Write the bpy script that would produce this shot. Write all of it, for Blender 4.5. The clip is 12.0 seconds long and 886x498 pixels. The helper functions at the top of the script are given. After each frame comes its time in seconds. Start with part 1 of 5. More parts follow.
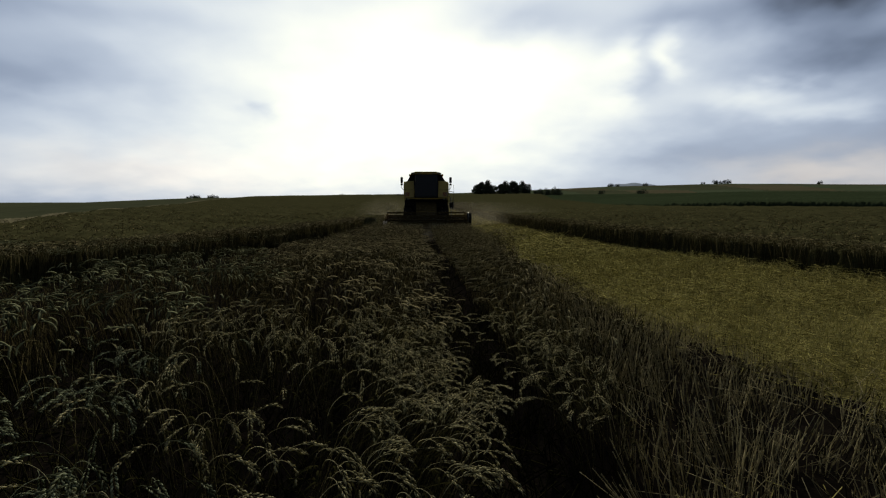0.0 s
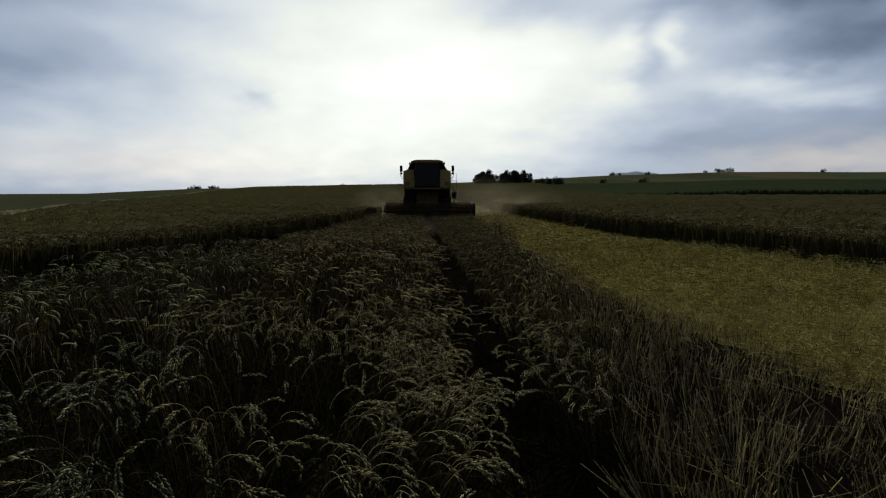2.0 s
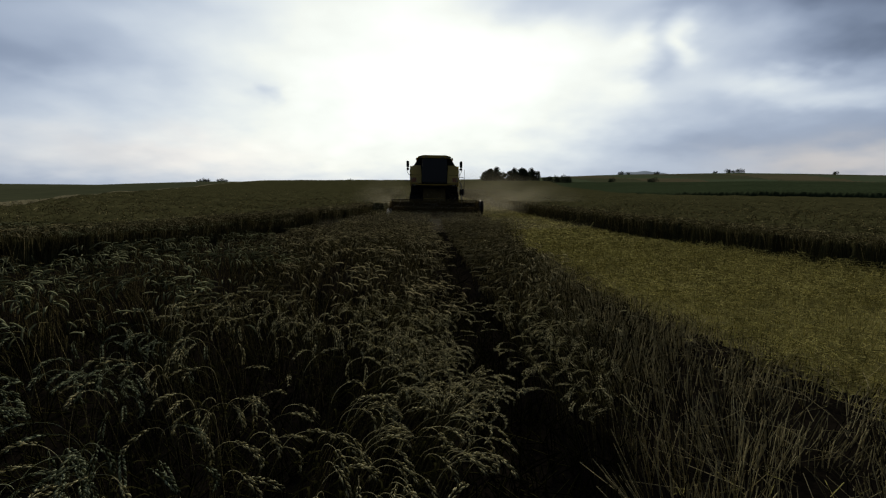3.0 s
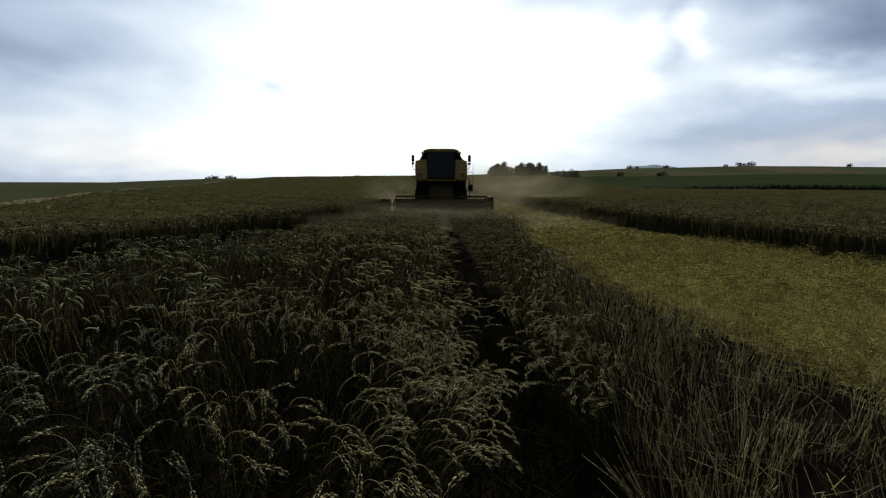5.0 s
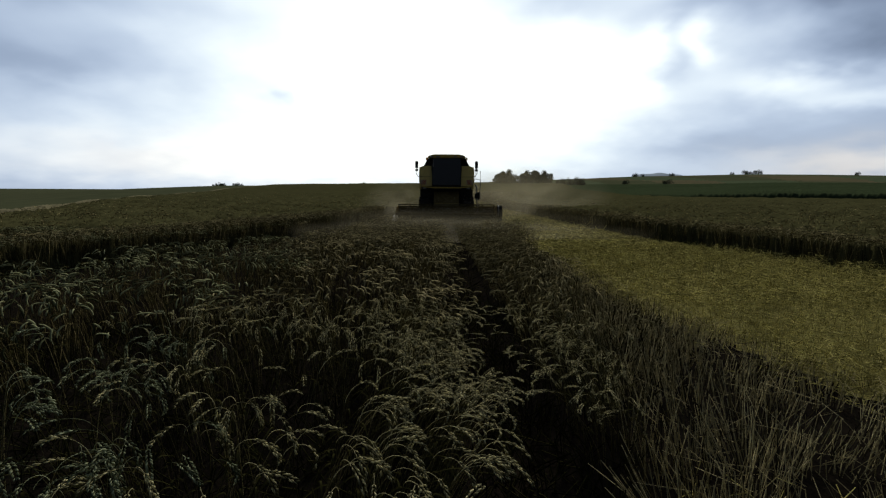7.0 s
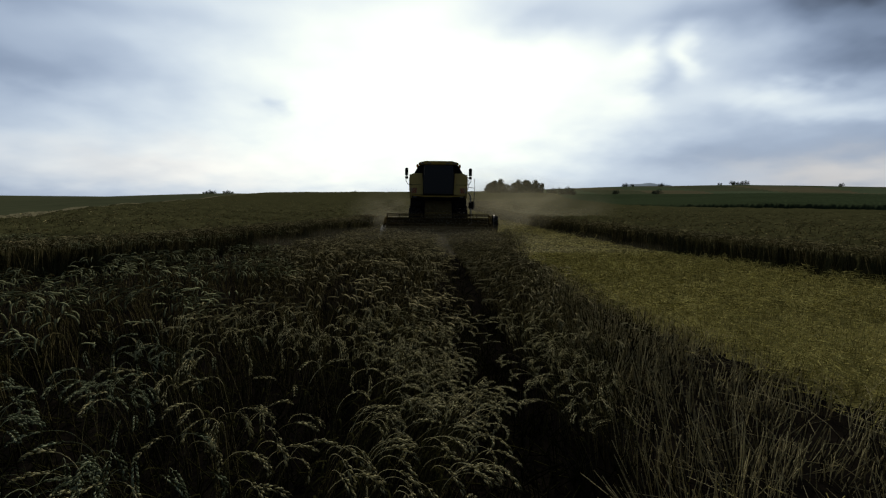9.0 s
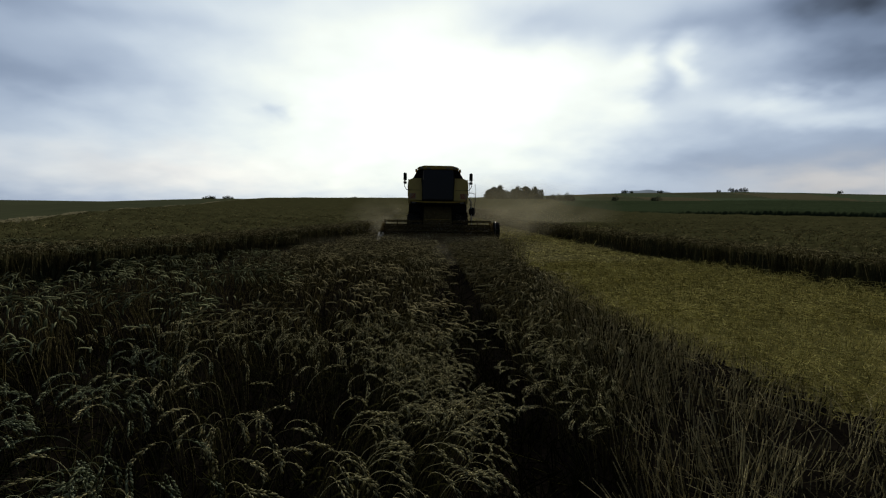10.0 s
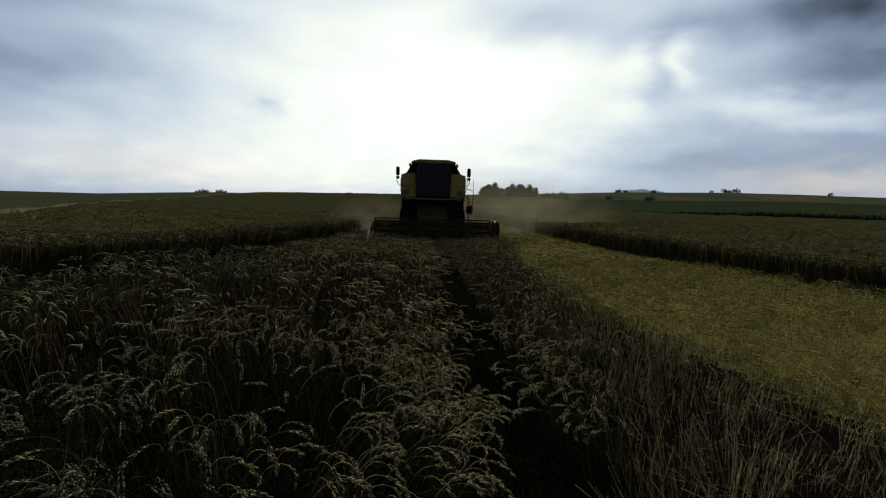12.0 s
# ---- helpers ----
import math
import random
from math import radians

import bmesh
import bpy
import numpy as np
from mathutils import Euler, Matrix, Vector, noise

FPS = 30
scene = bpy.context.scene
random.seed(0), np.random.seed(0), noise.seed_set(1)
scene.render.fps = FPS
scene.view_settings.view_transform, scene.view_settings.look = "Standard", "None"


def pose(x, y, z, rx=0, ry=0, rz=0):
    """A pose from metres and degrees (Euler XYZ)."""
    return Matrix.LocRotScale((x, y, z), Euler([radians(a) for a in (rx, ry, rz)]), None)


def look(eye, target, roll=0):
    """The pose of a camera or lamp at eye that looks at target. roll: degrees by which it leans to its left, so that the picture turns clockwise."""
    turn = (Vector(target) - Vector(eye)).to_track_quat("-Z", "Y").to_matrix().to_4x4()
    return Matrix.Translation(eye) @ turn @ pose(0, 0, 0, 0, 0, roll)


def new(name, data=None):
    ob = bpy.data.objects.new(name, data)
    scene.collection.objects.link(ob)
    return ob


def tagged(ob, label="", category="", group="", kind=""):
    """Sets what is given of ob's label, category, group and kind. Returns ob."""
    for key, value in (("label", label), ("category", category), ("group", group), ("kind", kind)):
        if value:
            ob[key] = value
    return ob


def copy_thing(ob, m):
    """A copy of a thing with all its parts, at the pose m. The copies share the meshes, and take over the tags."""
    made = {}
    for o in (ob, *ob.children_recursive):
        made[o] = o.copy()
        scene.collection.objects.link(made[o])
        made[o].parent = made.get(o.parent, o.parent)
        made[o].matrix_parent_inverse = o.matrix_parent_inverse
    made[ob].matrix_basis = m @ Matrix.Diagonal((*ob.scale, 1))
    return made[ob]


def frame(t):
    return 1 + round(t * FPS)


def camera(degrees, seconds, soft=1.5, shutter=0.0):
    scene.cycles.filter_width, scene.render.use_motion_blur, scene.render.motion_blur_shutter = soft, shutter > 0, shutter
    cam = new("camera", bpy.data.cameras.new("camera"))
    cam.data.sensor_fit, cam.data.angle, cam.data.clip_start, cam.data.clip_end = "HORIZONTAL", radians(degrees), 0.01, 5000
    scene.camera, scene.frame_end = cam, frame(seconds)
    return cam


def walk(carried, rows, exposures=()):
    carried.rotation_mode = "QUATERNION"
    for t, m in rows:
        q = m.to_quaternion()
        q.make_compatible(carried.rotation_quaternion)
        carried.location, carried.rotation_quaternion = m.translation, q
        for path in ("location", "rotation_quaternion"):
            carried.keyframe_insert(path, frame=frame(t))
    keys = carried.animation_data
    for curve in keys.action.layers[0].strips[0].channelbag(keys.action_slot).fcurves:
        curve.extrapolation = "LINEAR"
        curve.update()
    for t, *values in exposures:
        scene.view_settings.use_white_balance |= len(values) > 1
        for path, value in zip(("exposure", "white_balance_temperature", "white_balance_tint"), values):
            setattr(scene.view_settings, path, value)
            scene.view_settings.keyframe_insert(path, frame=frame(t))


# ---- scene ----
cam = camera(89.0, 12.0, soft=1.2)
PATH = [  # t, x, y, z, yaw, pitch, roll
    (0.0, 0.000, 0.000, 1.750, 0.00, -6.01, 0.00), (0.5, -0.002, -0.012, 1.753, -0.65, -5.33, -0.88),
    (1.0, -0.003, -0.023, 1.763, -0.63, -3.97, -0.13), (1.5, -0.006, 0.004, 1.763, -0.45, -6.26, -0.78),
    (2.0, 0.002, 0.014, 1.768, 0.14, -7.31, 0.24), (2.5, 0.000, 0.006, 1.764, 0.57, -7.96, -0.52),
    (3.0, 0.017, 0.007, 1.770, 1.05, -7.74, -0.65), (3.5, 0.028, 0.020, 1.763, 1.76, -7.82, -0.61),
    (3.7, 0.030, 0.015, 1.764, 2.35, -7.15, 0.55), (5.3, 0.042, -0.045, 1.786, 2.05, -8.45, -0.45),
    (5.5, 0.042, -0.050, 1.787, 2.23, -8.43, -0.49), (6.0, 0.033, -0.048, 1.784, 2.60, -7.88, -0.72),
    (6.5, 0.030, -0.060, 1.792, 2.99, -8.03, -1.03), (7.0, 0.030, -0.058, 1.789, 2.61, -7.39, -0.39),
    (7.5, 0.022, -0.041, 1.787, 2.08, -6.92, -0.33), (9.5, 0.026, -0.061, 1.789, 1.52, -5.88, -0.72),
    (10.0, 0.029, -0.054, 1.785, 1.52, -5.51, -0.86), (10.5, 0.025, -0.070, 1.795, 1.63, -5.61, -1.40),
    (11.0, 0.026, -0.033, 1.783, 0.55, -5.24, -1.43), (11.5, 0.030, -0.028, 1.797, 1.45, -5.56, -1.32),
    (12.0, 0.009, -0.037, 1.810, 0.84, -5.91, -1.64),
]
EXPO = [  # t, stops, white balance
    (0.0, 0.0, 6850, 10), (2.0, -0.17, 6700, 10), (3.5, 0.0, 6700, 10), (5.5, 0.33, 6700, 8), (6.5, 0.31, 6650, 8),
    (7.5, 0.18, 6600, 8), (9.5, -0.03, 6600, 8), (12.0, -0.08, 6600, 8),
]
walk(cam, [(t, pose(x, y, z, 90 + p, r, w)) for t, x, y, z, w, p, r in PATH], EXPO)

# ---------------------------------------------------------------- sky and sun
SUN_AZ, SUN_EL = 1.0, 38.0          # degrees right of straight ahead, above the horizon


def sky_world():
    w = bpy.data.worlds.new("evening_sky")
    scene.world = w
    w.use_nodes = True
    nt = w.node_tree
    nt.nodes.clear()

    def math_(op, a, b=None, c=None):
        n = nt.nodes.new("ShaderNodeMath")
        n.operation = op
        for i, v in enumerate((a, b, c)):
            if v is None:
                continue
            if isinstance(v, (int, float)):
                n.inputs[i].default_value = v
            else:
                nt.links.new(v, n.inputs[i])
        return n.outputs[0]

    def mix(fac, a, b):
        n = nt.nodes.new("ShaderNodeMix")
        n.data_type = "RGBA"
        for sock, v in ((n.inputs[0], fac), (n.inputs[6], a), (n.inputs[7], b)):
            if isinstance(v, (int, float)):
                sock.default_value = v
            elif isinstance(v, tuple):
                sock.default_value = (*v, 1)
            else:
                nt.links.new(v, sock)
        return n.outputs[2]

    co = nt.nodes.new("ShaderNodeTexCoord").outputs["Generated"]
    sep = nt.nodes.new("ShaderNodeSeparateXYZ")
    nt.links.new(co, sep.inputs[0])
    x, y, z = sep.outputs
    az = math_("MULTIPLY", math_("ARCTAN2", x, y), 57.2958)
    el = math_("MULTIPLY", math_("ARCSINE", z), 57.2958)
    # cloud sheet seen from below: stretched towards the horizon
    den = math_("ADD", math_("MAXIMUM", z, 0.0), 0.34)
    flat = nt.nodes.new("ShaderNodeCombineXYZ")
    nt.links.new(math_("DIVIDE", x, den), flat.inputs[0])
    nt.links.new(math_("DIVIDE", y, den), flat.inputs[1])

    def noise_(scale, detail, rough, off):
        mp = nt.nodes.new("ShaderNodeMapping")
        mp.inputs["Location"].default_value = off
        nt.links.new(flat.outputs[0], mp.inputs[0])
        n = nt.nodes.new("ShaderNodeTexNoise")
        n.inputs["Scale"].default_value = scale
        n.inputs["Detail"].default_value = detail
        n.inputs["Roughness"].default_value = rough
        nt.links.new(mp.outputs[0], n.inputs["Vector"])
        return n.outputs["Fac"]

    billow = noise_(5.0, 3.5, 0.45, (9.3, 4.2, 0))
    big = noise_(1.6, 5.0, 0.55, (3.1, 1.7, 0))
    warp_a = math_("MULTIPLY", math_("SUBTRACT", noise_(4.5, 3.5, 0.45, (5, 8, 0)), 0.5), 9.0)
    warp_e = math_("MULTIPLY", math_("SUBTRACT", noise_(5.0, 3.5, 0.45, (1, 2, 0)), 0.5), 4.0)
    az2, el2 = math_("ADD", az, warp_a), math_("ADD", el, warp_e)

    def blob(a0, e0, sa, se, warped=True):
        p = math_("DIVIDE", math_("SUBTRACT", az2 if warped else az, a0), sa)
        q = math_("DIVIDE", math_("SUBTRACT", el2 if warped else el, e0), se)
        s = math_("ADD", math_("MULTIPLY", p, p), math_("MULTIPLY", q, q))
        return math_("EXPONENT", math_("MULTIPLY", s, -1.0))

    def total(parts):
        out = None
        for f, b in parts:
            v = math_("MULTIPLY", b, f)
            out = v if out is None else math_("ADD", out, v)
        return out

    def sheet(rows):
        return total([(f, blob(a0, e0, sa, se)) for f, a0, e0, sa, se in rows])

    # light of the veiled sun, spread by thin cloud: strength, bearing, height, width, depth
    glow = sheet([(0.60, 0, 12, 25, 16), (0.23, -25, 12, 22, 14), (0.05, -45, 12, 14, 10), (0.28, -45, 3, 18, 5), (0.28, -20, 3, 20, 5),
                  (0.26, 40, 18, 14, 6), (0.10, 42, 10, 12, 5), (0.17, 30, 4, 14, 4), (0.13, 20, 16, 8, 5), (0.10, 12, 8, 12, 8), (0.46, 0, 22, 60, 22)])
    # gaps where it breaks through
    gaps = sheet([(0.26, 44, 2.5, 12, 2.2), (0.32, 33.5, 10.6, 5, 1.5), (0.28, 26.3, 15.6, 1.8, 2.2), (0.22, 21.5, 16.8, 2.2, 1.6), (0.12, 21, 11, 5, 2), (0.22, 40, 8.6, 5, 1.0)])
    # thick cloud
    dark = sheet([(0.24, 23.6, 13.4, 2.2, 2.4), (0.34, 25, 18.7, 8, 2.2), (0.52, 40, 18.5, 8, 3), (0.37, 40, 13.5, 7, 2.5), (0.19, 27, 5, 10, 2.2), (0.14, -43, 11.3, 7, 1.7),
                  (0.11, -36, 13.8, 7, 2.4), (0.12, -42, 18, 18, 1.5), (0.22, -21.5, 10.5, 1.7, 0.8), (0.05, -36.5, 3.0, 2.2, 1.6), (0.29, 10, 20.5, 8, 2.2)])
    dark = math_("MULTIPLY", dark, math_("ADD", math_("MULTIPLY", billow, 0.9), 0.55))
    lum = math_("SUBTRACT", math_("ADD", math_("ADD", glow, gaps), SKY_BASE), dark)
    grain = math_("ADD", math_("MULTIPLY", math_("SUBTRACT", billow, 0.5), 0.22), math_("ADD", math_("MULTIPLY", math_("SUBTRACT", big, 0.5), 0.16), 1.0))
    lum = math_("MAXIMUM", math_("MULTIPLY", lum, grain), 0.03)
    warm = math_("ADD", blob(40, 2.8, 9, 2.0), math_("MULTIPLY", blob(-32, 3.2, 14, 2.4), 0.7))
    grey = math_("MINIMUM", math_("MAXIMUM", math_("MULTIPLY", math_("SUBTRACT", lum, 0.2), 1.33), 0.0), 1.0)
    tint = mix(grey, (0.745, 0.975, 1.44), (0.94, 1.0, 0.97))
    tint = mix(math_("MULTIPLY", warm, 0.7), tint, (1.06, 0.99, 0.95))
    cloud = nt.nodes.new("ShaderNodeVectorMath")
    cloud.operation = "SCALE"
    nt.links.new(tint, cloud.inputs[0])
    nt.links.new(lum, cloud.inputs["Scale"])
    sky = nt.nodes.new("ShaderNodeTexSky")
    sky.sky_type = "NISHITA"
    sky.sun_disc = False
    sky.sun_elevation, sky.sun_rotation = radians(SUN_EL), radians(SUN_AZ)
    b1, b2 = nt.nodes.new("ShaderNodeBackground"), nt.nodes.new("ShaderNodeBackground")
    b1.inputs["Strength"].default_value = SKY_NISHITA
    b2.inputs["Strength"].default_value = SKY_CLOUD
    nt.links.new(sky.outputs[0], b1.inputs["Color"])
    nt.links.new(cloud.outputs[0], b2.inputs["Color"])
    both = nt.nodes.new("ShaderNodeAddShader")
    nt.links.new(b1.outputs[0], both.inputs[0])
    nt.links.new(b2.outputs[0], both.inputs[1])
    out = nt.nodes.new("ShaderNodeOutputWorld")
    nt.links.new(both.outputs[0], out.inputs[0])


SKY_BASE, SKY_NISHITA, SKY_CLOUD = 0.06, 0.003, 1.03
sky_world()
sun = new("sun", bpy.data.lights.new("sun", "SUN"))
sun.data.energy, sun.data.angle, sun.data.color = 1.85, radians(9), (1.0, 0.93, 0.82)
_a, _e = radians(SUN_AZ), radians(SUN_EL)
sun.matrix_world = look((math.sin(_a) * 60 * math.cos(_e), math.cos(_a) * 60 * math.cos(_e), 60 * math.sin(_e)), (0, 0, 0))


# ---------------------------------------------------------------- materials
def material(name, dark, light, rough=0.8, scale=8.0, bump=0.0, bump_scale=40.0, metal=0.0, spread=None, through_light=0.0, large=0.4, spec=0.0, piece=0.55):
    """Two tones mixed by noise at two scales; spread: 'island' or 'object' adds piece-to-piece variation."""
    m = bpy.data.materials.new(name)
    m.use_nodes = True
    nt = m.node_tree
    bs = nt.nodes["Principled BSDF"]
    co = nt.nodes.new("ShaderNodeTexCoord").outputs["Object"]
    ns = []
    for sc, det in ((scale, 6.0), (scale * 0.13, 3.0)):
        n = nt.nodes.new("ShaderNodeTexNoise")
        n.inputs["Scale"].default_value, n.inputs["Detail"].default_value = sc, det
        nt.links.new(co, n.inputs["Vector"])
        ns.append(n.outputs["Fac"])
    mx = nt.nodes.new("ShaderNodeMix")
    mx.inputs[0].default_value = large
    nt.links.new(ns[0], mx.inputs[2])
    nt.links.new(ns[1], mx.inputs[3])
    fac = mx.outputs[0]
    if spread:
        src = nt.nodes.new("ShaderNodeNewGeometry").outputs["Random Per Island"] if spread == "island" else nt.nodes.new("ShaderNodeObjectInfo").outputs["Random"]
        m2 = nt.nodes.new("ShaderNodeMix")
        m2.inputs[0].default_value = piece
        nt.links.new(fac, m2.inputs[2])
        nt.links.new(src, m2.inputs[3])
        fac = m2.outputs[0]
    mr = nt.nodes.new("ShaderNodeMapRange")
    mr.inputs[1].default_value, mr.inputs[2].default_value = 0.25, 0.75
    nt.links.new(fac, mr.inputs[0])
    col = nt.nodes.new("ShaderNodeMix")
    col.data_type = "RGBA"
    col.inputs[6].default_value, col.inputs[7].default_value = (*dark, 1), (*light, 1)
    nt.links.new(mr.outputs[0], col.inputs[0])
    nt.links.new(col.outputs[2], bs.inputs["Base Color"])
    bs.inputs["Roughness"].default_value, bs.inputs["Metallic"].default_value = rough, metal
    bs.inputs["Specular IOR Level"].default_value = spec
    if bump:
        n = nt.nodes.new("ShaderNodeTexNoise")
        n.inputs["Scale"].default_value, n.inputs["Detail"].default_value = bump_scale, 5.0
        nt.links.new(co, n.inputs["Vector"])
        b = nt.nodes.new("ShaderNodeBump")
        b.inputs["Strength"].default_value, b.inputs["Distance"].default_value = bump, 0.02
        nt.links.new(n.outputs["Fac"], b.inputs["Height"])
        nt.links.new(b.outputs[0], bs.inputs["Normal"])
    if through_light:
        tr = nt.nodes.new("ShaderNodeBsdfTranslucent")
        nt.links.new(col.outputs[2], tr.inputs[0])
        ms = nt.nodes.new("ShaderNodeMixShader")
        ms.inputs[0].default_value = through_light
        nt.links.new(bs.outputs[0], ms.inputs[1])
        nt.links.new(tr.outputs[0], ms.inputs[2])
        nt.links.new(ms.outputs[0], nt.nodes["Material Output"].inputs[0])
    return m


M = dict(
    ear=material("wheat_ear", (0.06, 0.056, 0.026), (0.66, 0.605, 0.335), 0.6, 60, spread="island", piece=0.7, through_light=0.3),
    green_ear=material("unripe_wheat_ear", (0.045, 0.05, 0.023), (0.38, 0.39, 0.21), 0.7, 60, spread="island", piece=0.7, through_light=0.25),
    pale_green_ear=material("pale_green_wheat_ear", (0.045, 0.054, 0.027), (0.41, 0.44, 0.265), 0.6, 60, spread="island", piece=0.7, through_light=0.3),
    dull_ear=material("dull_wheat_ear", (0.05, 0.044, 0.021), (0.47, 0.41, 0.215), 0.7, 60, spread="island", piece=0.7, through_light=0.25),
    # stems and leaves coloured extra dark, for the shade below the ears
    stem=material("darkened_wheat_stem", (0.020, 0.017, 0.007), (0.19, 0.165, 0.077), 0.6, 20, spread="island", through_light=0.12),
    leaf=material("darkened_wheat_leaf", (0.009, 0.0095, 0.0035), (0.045, 0.043, 0.015), 0.8, 20, spread="island", through_light=0.2),
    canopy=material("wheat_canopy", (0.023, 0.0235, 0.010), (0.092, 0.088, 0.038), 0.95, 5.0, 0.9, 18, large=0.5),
    # near-black soil tone stands in for deep shade between the stalks
    soil=material("shade_black_soil", (0.005, 0.0045, 0.0035), (0.015, 0.012, 0.009), 0.95, 9.0, 0.8, 30),
    stubble_ground=material("stubble_ground", (0.05, 0.045, 0.016), (0.30, 0.268, 0.09), 0.95, 4.0, 0.9, 26),
    straw=material("straw", (0.08, 0.073, 0.024), (0.66, 0.595, 0.205), 0.7, 14, spread="island", through_light=0.1, large=0.65, piece=0.42),
    stubble=material("stubble_stalk", (0.010, 0.009, 0.004), (0.56, 0.49, 0.265), 0.6, 20, spread="island", piece=0.7, through_light=0.15),
    green=material("green_crop", (0.035, 0.05, 0.024), (0.065, 0.087, 0.042), 0.9, 0.3, 0.6, 2.0, through_light=0.25),
    hillcrop=material("hill_crop", (0.045, 0.052, 0.028), (0.09, 0.096, 0.052), 0.9, 0.25, 0.6, 2.0),
    track=material("grass_track", (0.09, 0.085, 0.05), (0.19, 0.17, 0.10), 0.9, 0.8, 0.5, 3.0),
    pale_crop=material("pale_crop", (0.075, 0.07, 0.04), (0.13, 0.115, 0.065), 0.9, 0.2, 0.5, 2.0),
    meadow=material("meadow", (0.055, 0.072, 0.04), (0.09, 0.11, 0.06), 0.9, 0.2, 0.5, 2.0),
    dust=material("chaff_dust", (0.30, 0.27, 0.21), (0.45, 0.41, 0.33), 1.0, 5.0, through_light=0.4),
    # distance haze is mixed into this colour, hence the pale blue
    hazehill=material("hazed_hill", (0.29, 0.35, 0.41), (0.34, 0.40, 0.46), 1.0, 0.004),
    # foliage tone raised and greyed: skyline haze put into the colour
    foliage=material("foliage", (0.045, 0.055, 0.034), (0.10, 0.12, 0.078), 0.8, 1.0, spread="island", through_light=0.3),
    bark=material("bark", (0.05, 0.035, 0.025), (0.12, 0.09, 0.06), 0.9, 6.0, 0.6, 20),
    yellow=material("yellow_paint", (0.52, 0.39, 0.10), (0.66, 0.52, 0.17), 0.5, 5.0, 0.06, 60, spec=0.5),
    yellow_dusty=material("dusty_yellow_paint", (0.32, 0.23, 0.06), (0.50, 0.35, 0.08), 0.6, 6.0, 0.1, 60),
    black=material("black_plastic", (0.012, 0.012, 0.012), (0.03, 0.028, 0.025), 0.5, 9.0, 0.1, 80),
    steel=material("worn_steel", (0.10, 0.09, 0.08), (0.24, 0.22, 0.19), 0.45, 9.0, 0.15, 50, metal=0.7, spec=0.4),
    header_paint=material("dusty_header_paint", (0.045, 0.033, 0.014), (0.125, 0.09, 0.036), 0.6, 5.0, 0.15, 50),
    rubber=material("tyre_rubber", (0.012, 0.011, 0.010), (0.045, 0.038, 0.03), 0.85, 8.0, 0.3, 60),
    red=material("red_marker", (0.30, 0.075, 0.025), (0.40, 0.11, 0.04), 0.4, 8.0),
    white=material("white_tip_and_lit_rail", (0.45, 0.42, 0.35), (0.62, 0.59, 0.52), 0.4, 8.0),
    board=material("striped_board", (0.34, 0.27, 0.19), (0.46, 0.38, 0.28), 0.5, 8.0),
    lens=material("lamp_lens", (0.10, 0.10, 0.09), (0.18, 0.18, 0.16), 0.2, 20.0, spec=0.6),
    amber=material("amber_lens", (0.45, 0.16, 0.01), (0.6, 0.24, 0.02), 0.2, 20.0),
)


def glass_material():
    m = bpy.data.materials.new("tinted_glass")
    m.use_nodes = True
    bs = m.node_tree.nodes["Principled BSDF"]
    bs.inputs["Base Color"].default_value = (0.010, 0.012, 0.011, 1)
    bs.inputs["Roughness"].default_value = 0.05
    bs.inputs["Transmission Weight"].default_value = 0.85
    bs.inputs["IOR"].default_value = 1.45
    return m


M["glass"] = glass_material()


def veil_material():
    """Thin airborne dust, thickest in the middle of its sheet and broken up by wisps."""
    m = bpy.data.materials.new("airborne_dust")
    m.use_nodes = True
    nt = m.node_tree
    nt.nodes.clear()
    co = nt.nodes.new("ShaderNodeTexCoord").outputs["Object"]
    gr = nt.nodes.new("ShaderNodeTexGradient")
    gr.gradient_type = "SPHERICAL"
    nt.links.new(co, gr.inputs[0])
    no = nt.nodes.new("ShaderNodeTexNoise")
    no.inputs["Scale"].default_value, no.inputs["Detail"].default_value = 2.2, 5.0
    nt.links.new(co, no.inputs["Vector"])
    last = gr.outputs["Fac"]
    for op, other in (("MULTIPLY", no.outputs["Fac"]), ("MULTIPLY", 0.68)):
        k = nt.nodes.new("ShaderNodeMath")
        k.operation = op
        nt.links.new(last, k.inputs[0])
        if isinstance(other, float):
            k.inputs[1].default_value = other
        else:
            nt.links.new(other, k.inputs[1])
        last = k.outputs[0]
    a, b, tr = nt.nodes.new("ShaderNodeBsdfDiffuse"), nt.nodes.new("ShaderNodeBsdfTranslucent"), nt.nodes.new("ShaderNodeBsdfTransparent")
    a.inputs[0].default_value = b.inputs[0].default_value = (0.52, 0.47, 0.32, 1)
    half, mx, out = nt.nodes.new("ShaderNodeMixShader"), nt.nodes.new("ShaderNodeMixShader"), nt.nodes.new("ShaderNodeOutputMaterial")
    nt.links.new(a.outputs[0], half.inputs[1])
    nt.links.new(b.outputs[0], half.inputs[2])
    nt.links.new(last, mx.inputs[0])
    nt.links.new(tr.outputs[0], mx.inputs[1])
    nt.links.new(half.outputs[0], mx.inputs[2])
    nt.links.new(mx.outputs[0], out.inputs[0])
    return m


M["veil"] = veil_material()


